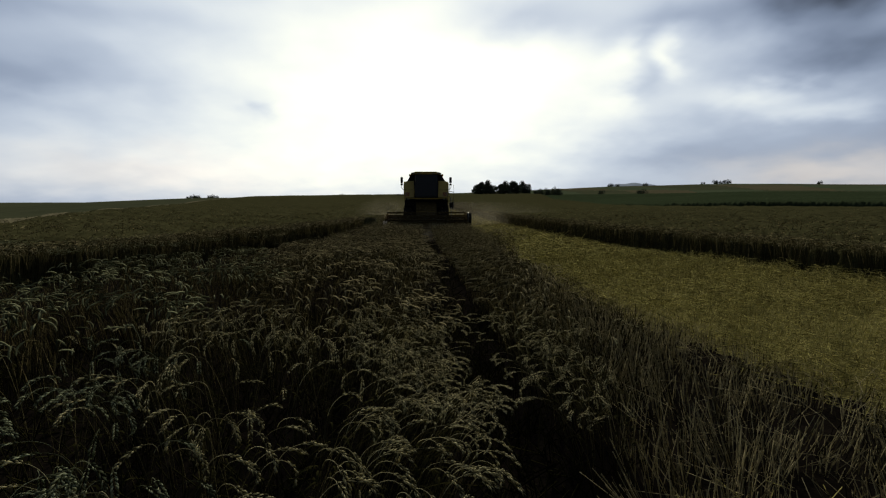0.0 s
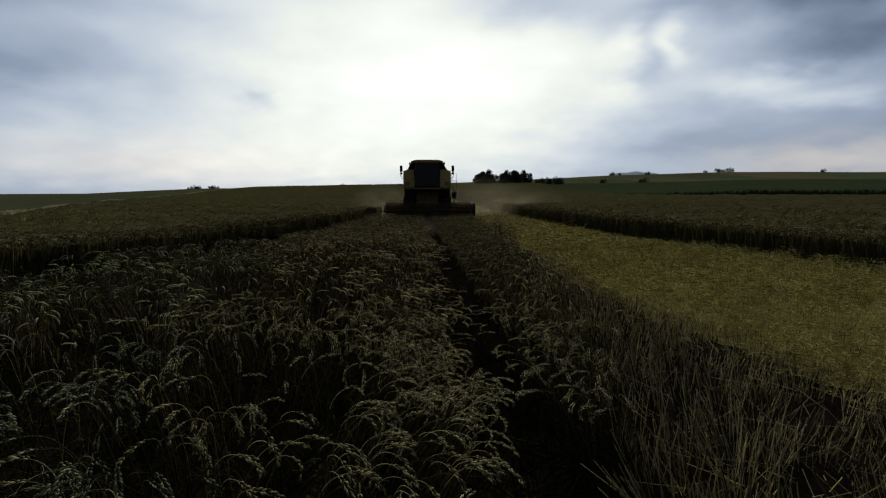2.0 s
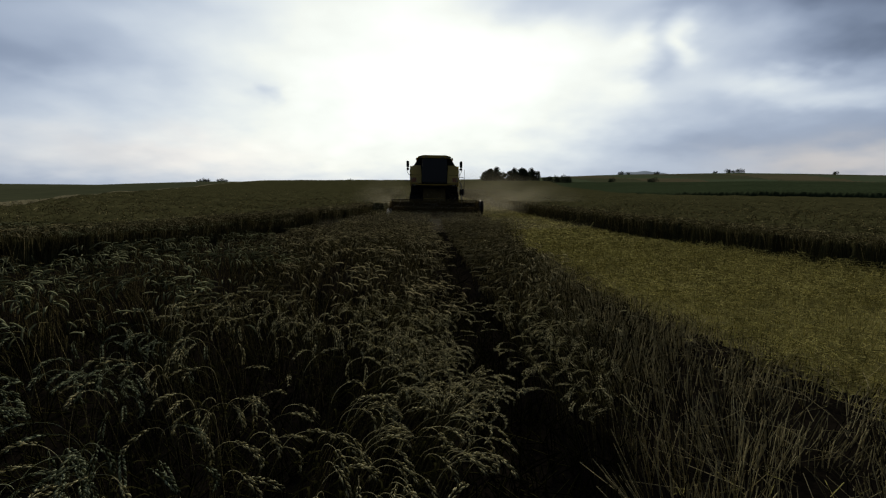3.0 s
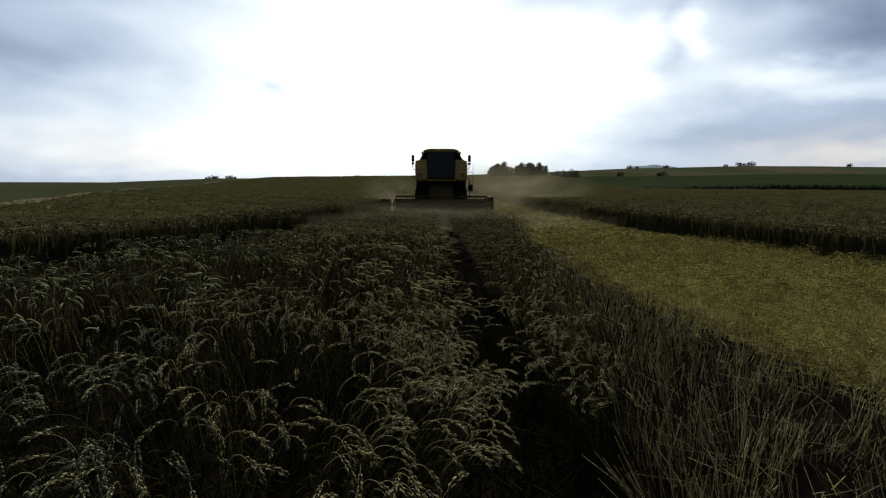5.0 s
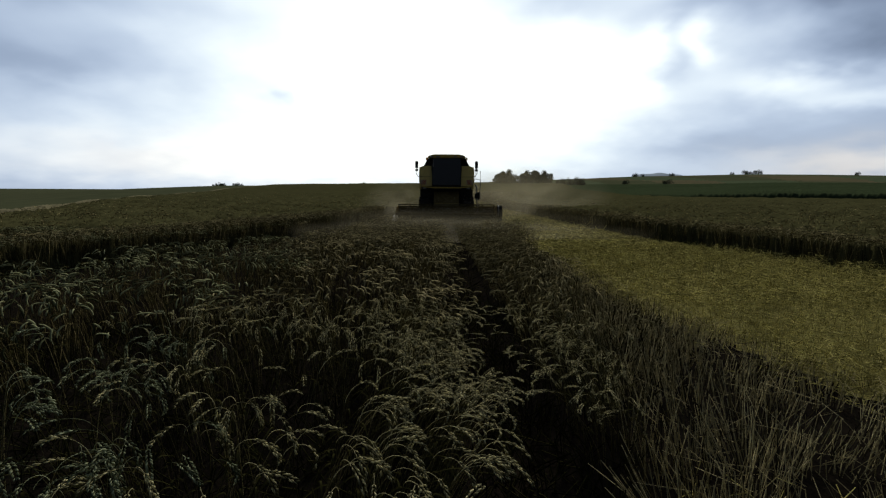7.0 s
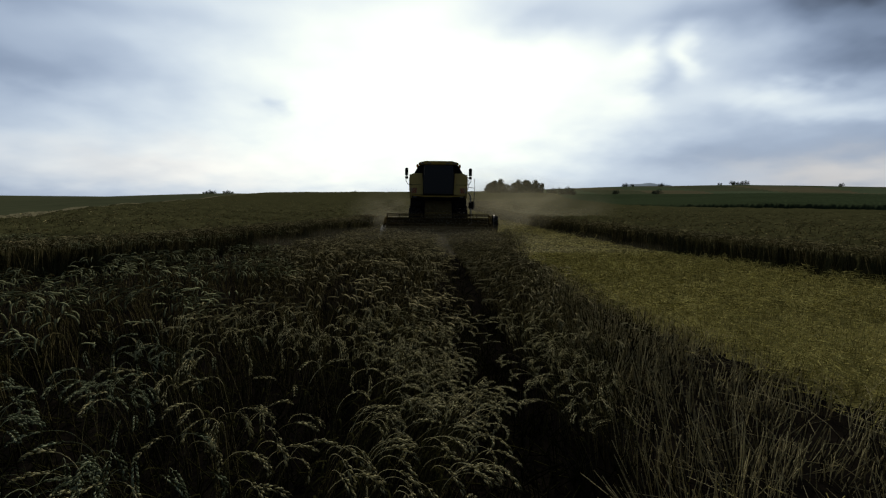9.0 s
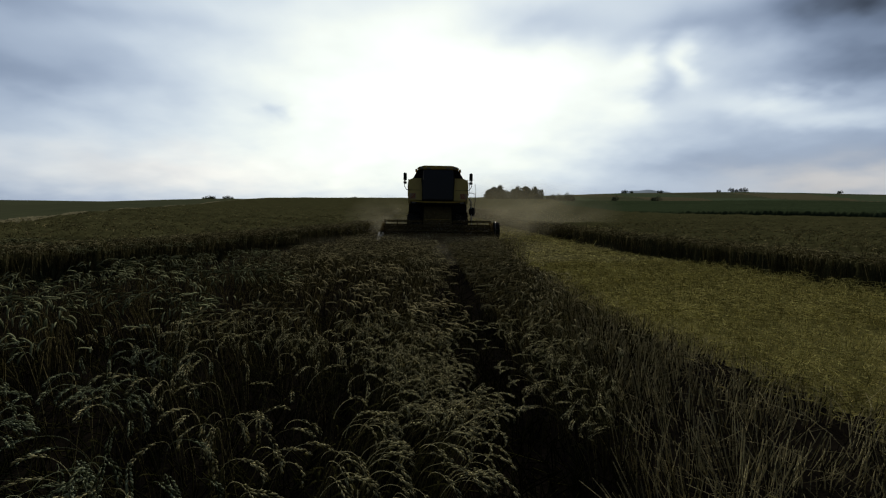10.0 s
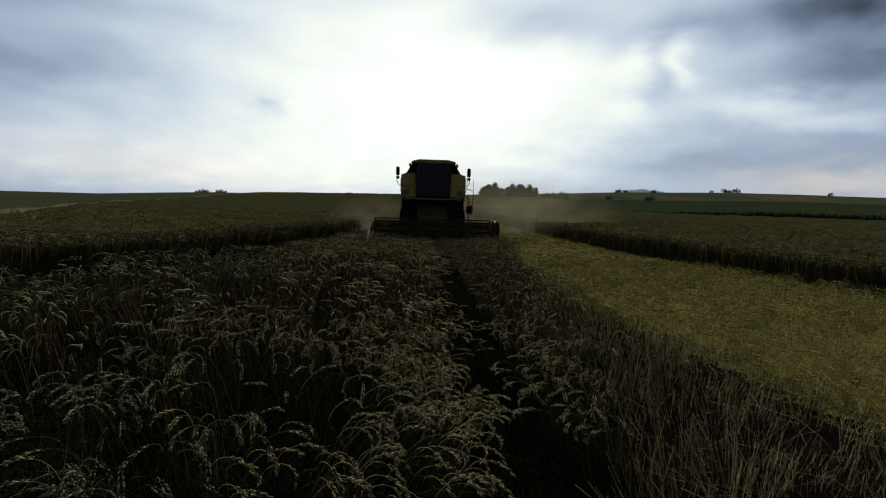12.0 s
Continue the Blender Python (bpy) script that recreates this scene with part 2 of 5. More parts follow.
# ---------------------------------------------------------------- mesh helpers
def mesh_from(name, verts, tris=None, mats=(), index=None, smooth=False):
    """A mesh from numpy arrays: verts (n,3), tris (m,3)."""
    me = bpy.data.meshes.new(name)
    tris = np.asarray(tris, np.int32)
    n = len(tris)
    me.vertices.add(len(verts))
    me.vertices.foreach_set("co", np.asarray(verts, np.float32).ravel())
    me.loops.add(n * 3)
    me.loops.foreach_set("vertex_index", tris.ravel())
    me.polygons.add(n)
    me.polygons.foreach_set("loop_start", np.arange(0, n * 3, 3, dtype=np.int32))
    if index is not None:
        me.polygons.foreach_set("material_index", np.asarray(index, np.int32))
    if smooth:
        me.polygons.foreach_set("use_smooth", np.ones(n, bool))
    for m in mats:
        me.materials.append(m)
    me.update(calc_edges=True)
    return me


def part(name, bm, mat, parent, label="", smooth=False):
    me = bpy.data.meshes.new(name)
    bm.normal_update()
    bm.to_mesh(me)
    bm.free()
    me.materials.append(mat)
    if smooth:
        me.polygons.foreach_set("use_smooth", np.ones(len(me.polygons), bool))
    ob = new(name, me)
    ob.parent = parent
    return tagged(ob, label)


def box(bm, x0, x1, y0, y1, z0, z1, bevel=0.0, m=None):
    r = bmesh.ops.create_cube(bm, size=1.0)
    vs = r["verts"]
    for v in vs:
        v.co = Vector(((x0 + x1) / 2 + v.co.x * (x1 - x0), (y0 + y1) / 2 + v.co.y * (y1 - y0), (z0 + z1) / 2 + v.co.z * (z1 - z0)))
    if bevel:
        es = list({e for v in vs for e in v.link_edges})
        vs = list({v for f in bmesh.ops.bevel(bm, geom=es, offset=bevel, segments=2, affect="EDGES")["faces"] for v in f.verts} | {v for v in vs if v.is_valid})
    if m is not None:
        bmesh.ops.transform(bm, matrix=m, verts=vs)
    return bm


def tube(bm, pts, r, n=8):
    """A round bar along points."""
    pts = [Vector(p) for p in pts]
    rings = []
    for i, p in enumerate(pts):
        d = (pts[min(i + 1, len(pts) - 1)] - pts[max(i - 1, 0)]).normalized()
        q = d.to_track_quat("Z", "Y")
        rr = r[i] if isinstance(r, (list, tuple)) else r
        rings.append([bm.verts.new(p + q @ Vector((math.cos(2 * math.pi * k / n) * rr, math.sin(2 * math.pi * k / n) * rr, 0))) for k in range(n)])
    for a, b in zip(rings, rings[1:]):
        for k in range(n):
            bm.faces.new((a[k], a[(k + 1) % n], b[(k + 1) % n], b[k]))
    bm.faces.new(rings[0][::-1])
    bm.faces.new(rings[-1])
    return bm


def prism(bm, outline, y0, y1):
    """A solid from an outline in x, z between two depths."""
    a = [bm.verts.new((x, y0, z)) for x, z in outline]
    b = [bm.verts.new((x, y1, z)) for x, z in outline]
    n = len(a)
    bm.faces.new(a)
    bm.faces.new(b[::-1])
    for k in range(n):
        bm.faces.new((a[k], b[k], b[(k + 1) % n], a[(k + 1) % n]))
    bmesh.ops.recalc_face_normals(bm, faces=bm.faces[:])
    return bm


def prism_x(bm, outline, x0, x1):
    """A solid from an outline in y, z between two x."""
    a = [bm.verts.new((x0, y, z)) for y, z in outline]
    b = [bm.verts.new((x1, y, z)) for y, z in outline]
    n = len(a)
    bm.faces.new(a)
    bm.faces.new(b[::-1])
    for k in range(n):
        bm.faces.new((a[k], b[k], b[(k + 1) % n], a[(k + 1) % n]))
    bmesh.ops.recalc_face_normals(bm, faces=bm.faces[:])
    return bm


# ---------------------------------------------------------------- lie of the land
CREST_AZ = [-180, -60, -46, -39, -29, -17, -12.6, -7, 3, 12, 20, 32, 44, 60, 180]
CREST_EL = [0, -1.9, -0.55, 0.15, 0.58, 0.75, 0.85, 1.0, 1.2, 1.5, 1.8, 1.95, 1.6, 1.0, 0]
CREST_R = [150, 150, 150, 160, 170, 200, 220, 300, 450, 550, 700, 700, 650, 300, 150]
CREST_R0 = [20, 20, 20, 22, 25, 38, 45, 60, 60, 60, 70, 75, 75, 60, 20]


def land(x, y):
    x, y = np.asarray(x, float), np.asarray(y, float)
    r, az = np.hypot(x, y), np.degrees(np.arctan2(x, y))
    e, rc, r0 = (np.interp(az, CREST_AZ, v) for v in (CREST_EL, CREST_R, CREST_R0))
    hc = 1.2 + rc * np.tan(np.radians(e))
    t = np.clip((r - r0) / (rc - r0), 0, 1)
    s = t * t * (2.2 - 1.2 * t)
    fall = np.clip((r - rc) / 900, 0, 1)
    roll = 0.25 * np.sin(x * 0.05 + 1) * np.sin(y * 0.04) * np.clip((r - 40) / 60, 0, 1)
    dip = 0.20 * np.exp(-((x + 1.0) / 5.0) ** 2) * np.clip((y - 9) / 10, 0, 1) * np.clip((55 - y) / 20, 0, 1)
    return hc * s - dip - fall * (hc + 6) * 0.8 + roll


def tram_x(y):
    return 0.55 - 0.057 * y


def left_edge(y):
    return np.interp(y, [0, 6.3, 9.3, 11.7, 24, 60], [-6.6, -6.2, -5.3, -4.4, -4.4, -5.6])


def left_wall(y):
    return np.where(y < 30.5, left_edge(y) - np.interp(y, [10, 26], [3.4, 0.6]), -4.3)


def right_edge(y):
    return np.interp(y, [0, 3, 5, 9.3, 18, 30], [1.1, 1.24, 1.42, 1.66, 2.1, 1.6]) + 0.09 * np.sin(y * 2.1) + 0.06 * np.sin(y * 5.3)


def wall_x(y):
    return np.interp(y, [-8, 3, 9.47, 10.8, 13.4, 16.9, 26.5, 40, 60, 110], [19, 13, 9.43, 8.6, 7.9, 6.8, 5.5, 4.3, 3.4, 1.5])


TRACK_AZ, TRACK_R = [-75, -60, -46, -44, -42, -37.6, -32.4, -29.9, -24, -18, -10], [14, 20, 28, 32, 37, 52, 69, 79, 120, 170, 225]


def track_r(az):
    return np.interp(az, TRACK_AZ, TRACK_R)


def far_r(az):
    return np.interp(az, [-10, 12, 14, 20, 26, 44], [300, 300, 190, 115, 95, 104])


def zone(x, y):
    """0 bare or stubble, 1 the strip ahead, 2 the field to the left, 3 the field to the right, 4 green crop, 5 hill crop."""
    x, y = np.asarray(x, float), np.asarray(y, float)
    r, az = np.hypot(x, y), np.degrees(np.arctan2(x, y))
    z = np.zeros(x.shape, int)
    ahead = (x > left_edge(y)) & (x < right_edge(y)) & (y < 29.9) & (y > -1.5)
    z[ahead] = 1
    z[(x < left_wall(y)) & (r < track_r(az)) & (az < 0)] = 2
    z[(x > wall_x(y)) & (r < far_r(az)) & (x > 0)] = 3
    z[(az >= -6) & (r >= far_r(az)) & (r < 300)] = 4
    z[(az >= -6) & (r >= far_r(az)) & (r >= 300)] = 5
    z[(az < -6) & (r >= track_r(az))] = 5
    return z


# ---------------------------------------------------------------- ground
def polar(az, rad):
    a, r = np.meshgrid(np.radians(az), rad, indexing="ij")
    return (np.sin(a) * r), (np.cos(a) * r)


def grid_tris(n, m, closed=False):
    i, j = np.meshgrid(np.arange(n if closed else n - 1), np.arange(m - 1), indexing="ij")
    a, b = (i * m + j).ravel(), (((i + 1) % n) * m + j).ravel()
    return np.concatenate([np.stack([a, a + 1, b + 1], 1), np.stack([a, b + 1, b], 1)])


def waves(x, y, seed, scales):
    """Smooth pseudo-random relief, about -1 to 1."""
    g = np.random.RandomState(seed)
    out = np.zeros(np.shape(x))
    for s, amp in scales:
        for _ in range(5):
            t, p = g.uniform(0, 6.28, 2)
            k = 6.28 / s * g.uniform(0.7, 1.4)
            out = out + amp * 0.4 * np.sin(k * (x * np.cos(t) + y * np.sin(t)) + p)
    return out


def mat_edge(y):
    return np.interp(y, [0, 3.5, 5, 7.5, 18, 30], [4.0, 3.75, 3.35, 2.6, 2.3, 1.95])


def build_ground():
    az = np.concatenate([np.arange(-180, -50, 5), np.arange(-50, 50, 0.4), np.arange(50, 180, 5)])
    rad = np.concatenate([[0.0], np.geomspace(0.5, 4000, 150)])
    x, y = polar(az, rad)
    z = land(x, y) + waves(x, y, 3, [(1.3, 0.03), (0.4, 0.012)]) * np.exp(-np.hypot(x, y) / 40)
    tram = np.exp(-((x - tram_x(y)) / 0.22) ** 2) * (np.hypot(x, y) < 60)
    z = z - 0.06 * tram + waves(x, y, 5, [(0.5, 0.03)]) * (x > mat_edge(y)) * np.exp(-np.hypot(x, y) / 30)
    tris = grid_tris(len(az), len(rad), True)
    v = np.stack([x, y, z], -1).reshape(-1, 3)
    c = v[tris].mean(1)
    zn = zone(c[:, 0], c[:, 1])
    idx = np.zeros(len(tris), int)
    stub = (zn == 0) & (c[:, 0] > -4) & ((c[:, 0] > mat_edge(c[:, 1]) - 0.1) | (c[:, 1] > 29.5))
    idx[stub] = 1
    idx[zn == 4] = 2
    idx[zn == 5] = 3
    rr, aa = np.hypot(c[:, 0], c[:, 1]), np.degrees(np.arctan2(c[:, 0], c[:, 1]))
    patch = (zn == 5) & (aa > 0)
    kind = (np.floor(aa / 6.3 + rr / 260) + np.floor(rr / 170 + aa * 0.02)).astype(int) % 3
    idx[patch & (kind == 1)] = 4
    idx[patch & (kind == 2)] = 5
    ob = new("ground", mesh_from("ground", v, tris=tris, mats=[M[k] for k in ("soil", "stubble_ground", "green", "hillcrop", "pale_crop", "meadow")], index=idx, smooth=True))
    tagged(ob, "rolling farmland, bare soil blackened as shade, stubble and distant green crops", "ground", kind="structure")


def build_canopy(name, zones, r_from, r_to, label, recess, n_r):
    """The closed mass of ripe wheat below the ears, with a ragged top."""
    az = np.arange(-52, 52.1, 0.3)
    rad = np.geomspace(r_from, r_to, n_r)
    x, y = polar(az, rad)
    r = np.hypot(x, y)
    ok = np.isin(zone(x, y), zones)
    for dx, dy in ((recess, 0), (-recess, 0), (0, -recess)):
        ok &= np.isin(zone(x + dx, y + dy), zones)
    g = np.random.RandomState(7)
    top = np.interp(r, [8, 16, 40, 90], [0.42, 0.62, 0.80, 0.86])
    top = top + waves(x, y, 11, [(6, 0.05), (1.7, 0.04)]) + g.uniform(-0.06, 0.06, x.shape)
    z = land(x, y) + np.where(ok, top, -0.6)
    v = np.stack([x, y, z], -1).reshape(-1, 3)
    tris = grid_tris(len(az), len(rad))
    tris = tris[ok.ravel()[tris].any(1)]
    used = np.unique(tris)
    remap = np.zeros(len(v), int)
    remap[used] = np.arange(len(used))
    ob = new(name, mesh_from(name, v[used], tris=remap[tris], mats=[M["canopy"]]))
    tagged(ob, label, "wheat field", kind="stuff")


def build_maize():
    """Taller green crop beyond the right-hand wheat, with a steep dark edge."""
    az = np.arange(13, 52.1, 0.12)
    f = np.concatenate([[0.0, 0.002, 0.006], np.linspace(0.05, 1, 40) ** 1.5])
    r0 = far_r(az)[:, None] + waves(az, az * 0, 15, [(9.0, 1.5)])[:, None]
    r = r0 + (300 - r0) * f[None]
    a = np.radians(az)[:, None]
    x, y = np.sin(a) * r, np.cos(a) * r
    g = np.random.RandomState(9)
    up = np.interp(az, [13, 17, 22, 34], [0.1, 0.5, 1.1, 1.6])[:, None] + g.uniform(-0.12, 0.12, x.shape) + 0 * x
    up[:, 0] = -0.5
    up[:, 1] *= g.uniform(0.35, 0.8, len(az))
    up[:, 2] *= g.uniform(0.8, 1.05, len(az))
    z = land(x, y) + up
    v = np.stack([x, y, z], -1).reshape(-1, 3)
    tagged(new("maize_field", mesh_from("maize_field", v, tris=grid_tris(len(az), len(f)), mats=[M["green"]])), "green maize field behind the ripe wheat", "maize field", kind="stuff")


def build_verge():
    """Pale grass bank between the wheat and the crop on the hill."""
    az = np.arange(-70, -15, 0.1)
    a, r = np.radians(az), track_r(az)
    g = np.random.RandomState(13)
    rings = []
    for f, up in ((1.0, -0.3), (1.012, 0.76), (1.028, 0.82), (1.045, 0.76), (1.065, -0.3)):
        q = r * f
        x, y = np.sin(a) * q, np.cos(a) * q
        rings.append(np.stack([x, y, land(x, y) + up + (g.uniform(-0.03, 0.03, len(az)) + waves(az, az * 0, 14, [(5.0, 0.05)]) if up > 0 else 0)], -1))
    v = np.stack(rings, 1).reshape(-1, 3)
    tagged(new("grass_verge", mesh_from("grass_verge", v, tris=grid_tris(len(az), 5), mats=[M["track"]])), "pale dry grass verge along the wheat field", "verge", kind="structure")


build_ground()
build_maize()
build_verge()
build_canopy("wheat_field_left", (2,), 7, 240, "ripe brown wheat standing on the rising field", 0.3, 190)
build_canopy("wheat_field_right", (3,), 8, 310, "ripe brown wheat standing beyond the cut stubble", 0.35, 200)


# ---------------------------------------------------------------- wheat plants
def wheat_line(g, droop):
    """The middle line of a stalk: straight stem, bent neck, nodding ear; in the x, z plane. Returns points and the index where the ear begins."""
    pts, ang = [np.zeros(2)], math.radians(g.uniform(0, 4))
    steps = [(0.2, 1), (0.2, 1), (0.2, 2), (0.12, 4)]
    bend = math.radians(droop)
    neck = [(0.017, bend * 0.05), (0.026, bend * 0.09), (0.028, bend * 0.13), (0.028, bend * 0.14), (0.024, bend * 0.12)]
    ear = [(0.0148, bend * 0.052)] * 9
    for ln, da in [(a, math.radians(b)) for a, b in steps] + neck + ear:
        ang += da
        pts.append(pts[-1] + ln * np.array([math.sin(ang), math.cos(ang)]))
    return np.array(pts), 9


def ribbon_tube(line, rad, n):
    """An n-sided tube along a line in the x, z plane."""
    v, t = [], []
    d = np.gradient(line, axis=0)
    d /= np.linalg.norm(d, axis=1)[:, None]
    for p, q, r in zip(line, d, rad):
        side = np.array([q[1], -q[0]])
        for k in range(n):
            a = 6.2832 * k / n + 0.5
            o = side * math.cos(a) * r
            v.append((p[0] + o[0], math.sin(a) * r, p[1] + o[1]))
    for i in range(len(line) - 1):
        for k in range(n):
            a, b = i * n + k, i * n + (k + 1) % n
            t += [(a, b, b + n), (a, b + n, a + n)]
    return np.array(v), np.array(t)


def spikelet(p, q, side_sign, y_sign, ln, wd):
    """One husked grain group of an ear: a pointed lozenge that stands off the axis."""
    side = np.array([q[1], 0, -q[0]]) * side_sign
    ax = np.array([q[0], 0, q[1]])
    out = (side * 0.35 + np.array([0, y_sign, 0])) / 1.06
    dirn = ax * 0.95 + out * 0.30
    dirn /= np.linalg.norm(dirn)
    b = np.cross(dirn, out)
    b /= np.linalg.norm(b)
    c = np.cross(b, dirn)
    base = np.array([p[0], 0, p[1]]) + out * wd * 0.25
    mid = base + dirn * ln * 0.45 + out * wd * 0.25
    v = [base, mid + b * wd * 0.5, mid + c * wd * 0.42, mid - b * wd * 0.5, mid - c * wd * 0.42, base + dirn * ln]
    t = [(0, 1, 2), (0, 2, 3), (0, 3, 4), (0, 4, 1), (5, 2, 1), (5, 3, 2), (5, 4, 3), (5, 1, 4)]
    return np.array(v), np.array(t)


def leaf_strip(g, z0, ln, wd, seg):
    a = g.uniform(0, 6.28)
    out, side = np.array([math.cos(a), math.sin(a)]), np.array([-math.sin(a), math.cos(a)])
    v, t = [], []
    for i in range(seg + 1):
        f = i / seg
        x = ln * (0.15 * f + 0.5 * f * f)
        z = z0 + ln * (0.55 * f - 0.95 * f * f)
        w = wd * (1 - f) ** 0.6 * 0.5 + 0.0006
        for s in (-1, 1):
            v.append((out[0] * x + side[0] * w * s, out[1] * x + side[1] * w * s, z))
    for i in range(seg):
        k = 2 * i
        t += [(k, k + 1, k + 3), (k, k + 3, k + 2)]
    return np.array(v), np.array(t)


def wheat_plant(seed, lod):
    """Pieces of one stalk: lists of (verts, tris) for stem, ear, leaf."""
    g = np.random.RandomState(seed)
    line, e = wheat_line(g, g.choice([110, 150, 170, 190, 205]) * g.uniform(0.88, 1.1))
    ear, stem = line[e:], line[:e + 1]
    d = np.gradient(ear, axis=0)
    d /= np.linalg.norm(d, axis=1)[:, None]
    out = {"stem": [], "ear": [], "leaf": []}
    if lod == 0:
        # lower stem in the shade-darkened tone, neck in the pale ear tone
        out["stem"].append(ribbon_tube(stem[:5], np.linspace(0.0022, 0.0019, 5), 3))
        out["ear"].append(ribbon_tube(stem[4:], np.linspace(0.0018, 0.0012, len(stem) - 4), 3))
        for i in range(len(ear)):
            for s in (-1, 1):
                k = 0.75 + 0.4 * math.sin(3.0 * (i + 0.8) / (len(ear) + 0.6))
                out["ear"].append(spikelet(ear[i], d[i], (1 if i % 2 else -1), s, 0.0275 * k * g.uniform(0.9, 1.1), 0.0086 * k))
        out["ear"].append(spikelet(ear[-1], d[-1], 1, 0.05, 0.017, 0.007))
        for z0 in (0.35, 0.6):
            out["leaf"].append(leaf_strip(g, z0 * g.uniform(0.85, 1.15), g.uniform(0.16, 0.26), 0.010, 5))
    elif lod == 1:
        out["stem"].append(ribbon_tube(stem[[0, 2, 4, 6, 8, 9]], np.linspace(0.0024, 0.0015, 6), 2))
        r = np.array([0.003, 0.0083, 0.0072, 0.0087, 0.0068, 0.002])
        out["ear"].append(ribbon_tube(ear[[0, 2, 4, 6, 8, 9]], r, 3))
        out["leaf"].append(leaf_strip(g, g.uniform(0.4, 0.65), g.uniform(0.15, 0.25), 0.011, 3))
    elif lod == 2:
        out["stem"].append(ribbon_tube(stem[[0, 4, 7, 9]], np.full(4, 0.003), 2))
        out["ear"].append(ribbon_tube(ear[[0, 4, 9]], np.array([0.0045, 0.0072, 0.003]), 3))
        out["leaf"].append(leaf_strip(g, g.uniform(0.35, 0.6), g.uniform(0.16, 0.26), 0.014, 2))
    else:
        out["stem"].append(ribbon_tube(stem[[3, 7, 9]], np.full(3, 0.006), 2))
        out["ear"].append(ribbon_tube(ear[[0, 4, 9]], np.array([0.007, 0.012, 0.005]), 2))
    return out


def joined(pieces):
    v, t, n = [], [], 0
    for pv, pt in pieces:
        v.append(pv)
        t.append(pt + n)
        n += len(pv)
    return np.concatenate(v), np.concatenate(t)


def template(seed, lod):
    pieces, idx = [], []
    for k, name in enumerate(("stem", "ear", "leaf")):
        for p in wheat_plant(seed, lod)[name]:
            pieces.append(p)
            idx += [k] * len(p[1])
    v, t = joined(pieces)
    return v, t, np.array(idx)


TEMPLATES = {lod: [template(100 + 17 * s, lod) for s in range(10 if lod < 2 else 6)] for lod in range(4)}


def plant_stuff(name, lod, px, py, size, turn, lean, label, category="wheat", ear="ear"):
    """Many stalks as one mesh. lean: metres by which the top is pushed over, (n,2)."""
    rng = np.random.RandomState(len(px) + lod)
    kind = rng.randint(0, len(TEMPLATES[lod]), len(px))
    pz = land(px, py)
    vs, ts, ix, n = [], [], [], 0
    for k, (tv, tt, ti) in enumerate(TEMPLATES[lod]):
        s = np.where(kind == k)[0]
        if not len(s):
            continue
        c, sn = np.cos(turn[s])[:, None], np.sin(turn[s])[:, None]
        sc = size[s][:, None]
        x, y, z = tv[:, 0][None] * (0.6 + 0.4 * sc), tv[:, 1][None], tv[:, 2][None] * sc
        f = np.clip(tv[:, 2][None] / 0.9, 0, 1.1) ** 1.6
        lx, ly = lean[s, 0][:, None] * f, lean[s, 1][:, None] * f
        drop = np.hypot(lx, ly) ** 2 / 1.1
        w = np.stack([x * c - y * sn + lx + px[s][:, None], x * sn + y * c + ly + py[s][:, None], z - drop + pz[s][:, None]], -1)
        vs.append(w.reshape(-1, 3))
        ts.append((tt[None] + (np.arange(len(s)) * len(tv))[:, None, None] + n).reshape(-1, 3))
        ix.append(np.tile(ti, len(s)))
        n += len(s) * len(tv)
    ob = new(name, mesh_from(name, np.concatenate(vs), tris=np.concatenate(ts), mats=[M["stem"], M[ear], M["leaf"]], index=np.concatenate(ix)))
    return tagged(ob, label, category, kind="stuff")


def scatter(n, r0, r1, a0, a1, seed):
    g = np.random.RandomState(seed)
    r = np.sqrt(g.uniform(r0 * r0, r1 * r1, n))
    a = np.radians(g.uniform(a0, a1, n))
    return np.sin(a) * r, np.cos(a) * r


def tufts(n, each, r0, r1, seed):
    """Stalks in tufts, as they tiller from one root."""
    g = np.random.RandomState(seed + 70)
    x, y = scatter(n, r0, r1, -53, 26, seed)
    return (np.repeat(x, each) + g.normal(0, 0.05, n * each), np.repeat(y, each) + g.normal(0, 0.05, n * each))


def ridge_plants(y0, y1, n, seed):
    """The thick fringe that hangs over the wheel track."""
    g = np.random.RandomState(seed + 90)
    y = g.uniform(y0, y1, n)
    return tram_x(y) - 0.52 - np.abs(g.normal(0, 0.32, n)), y


def verge_plants(y0, y1, n, seed):
    """The narrow standing strip between the wheel track and the cut edge."""
    g = np.random.RandomState(seed + 95)
    y = g.uniform(y0, y1, n)
    a, b = tram_x(y) + 0.42, right_edge(y)
    return a + (b - a) * g.uniform(0, 1, n), y


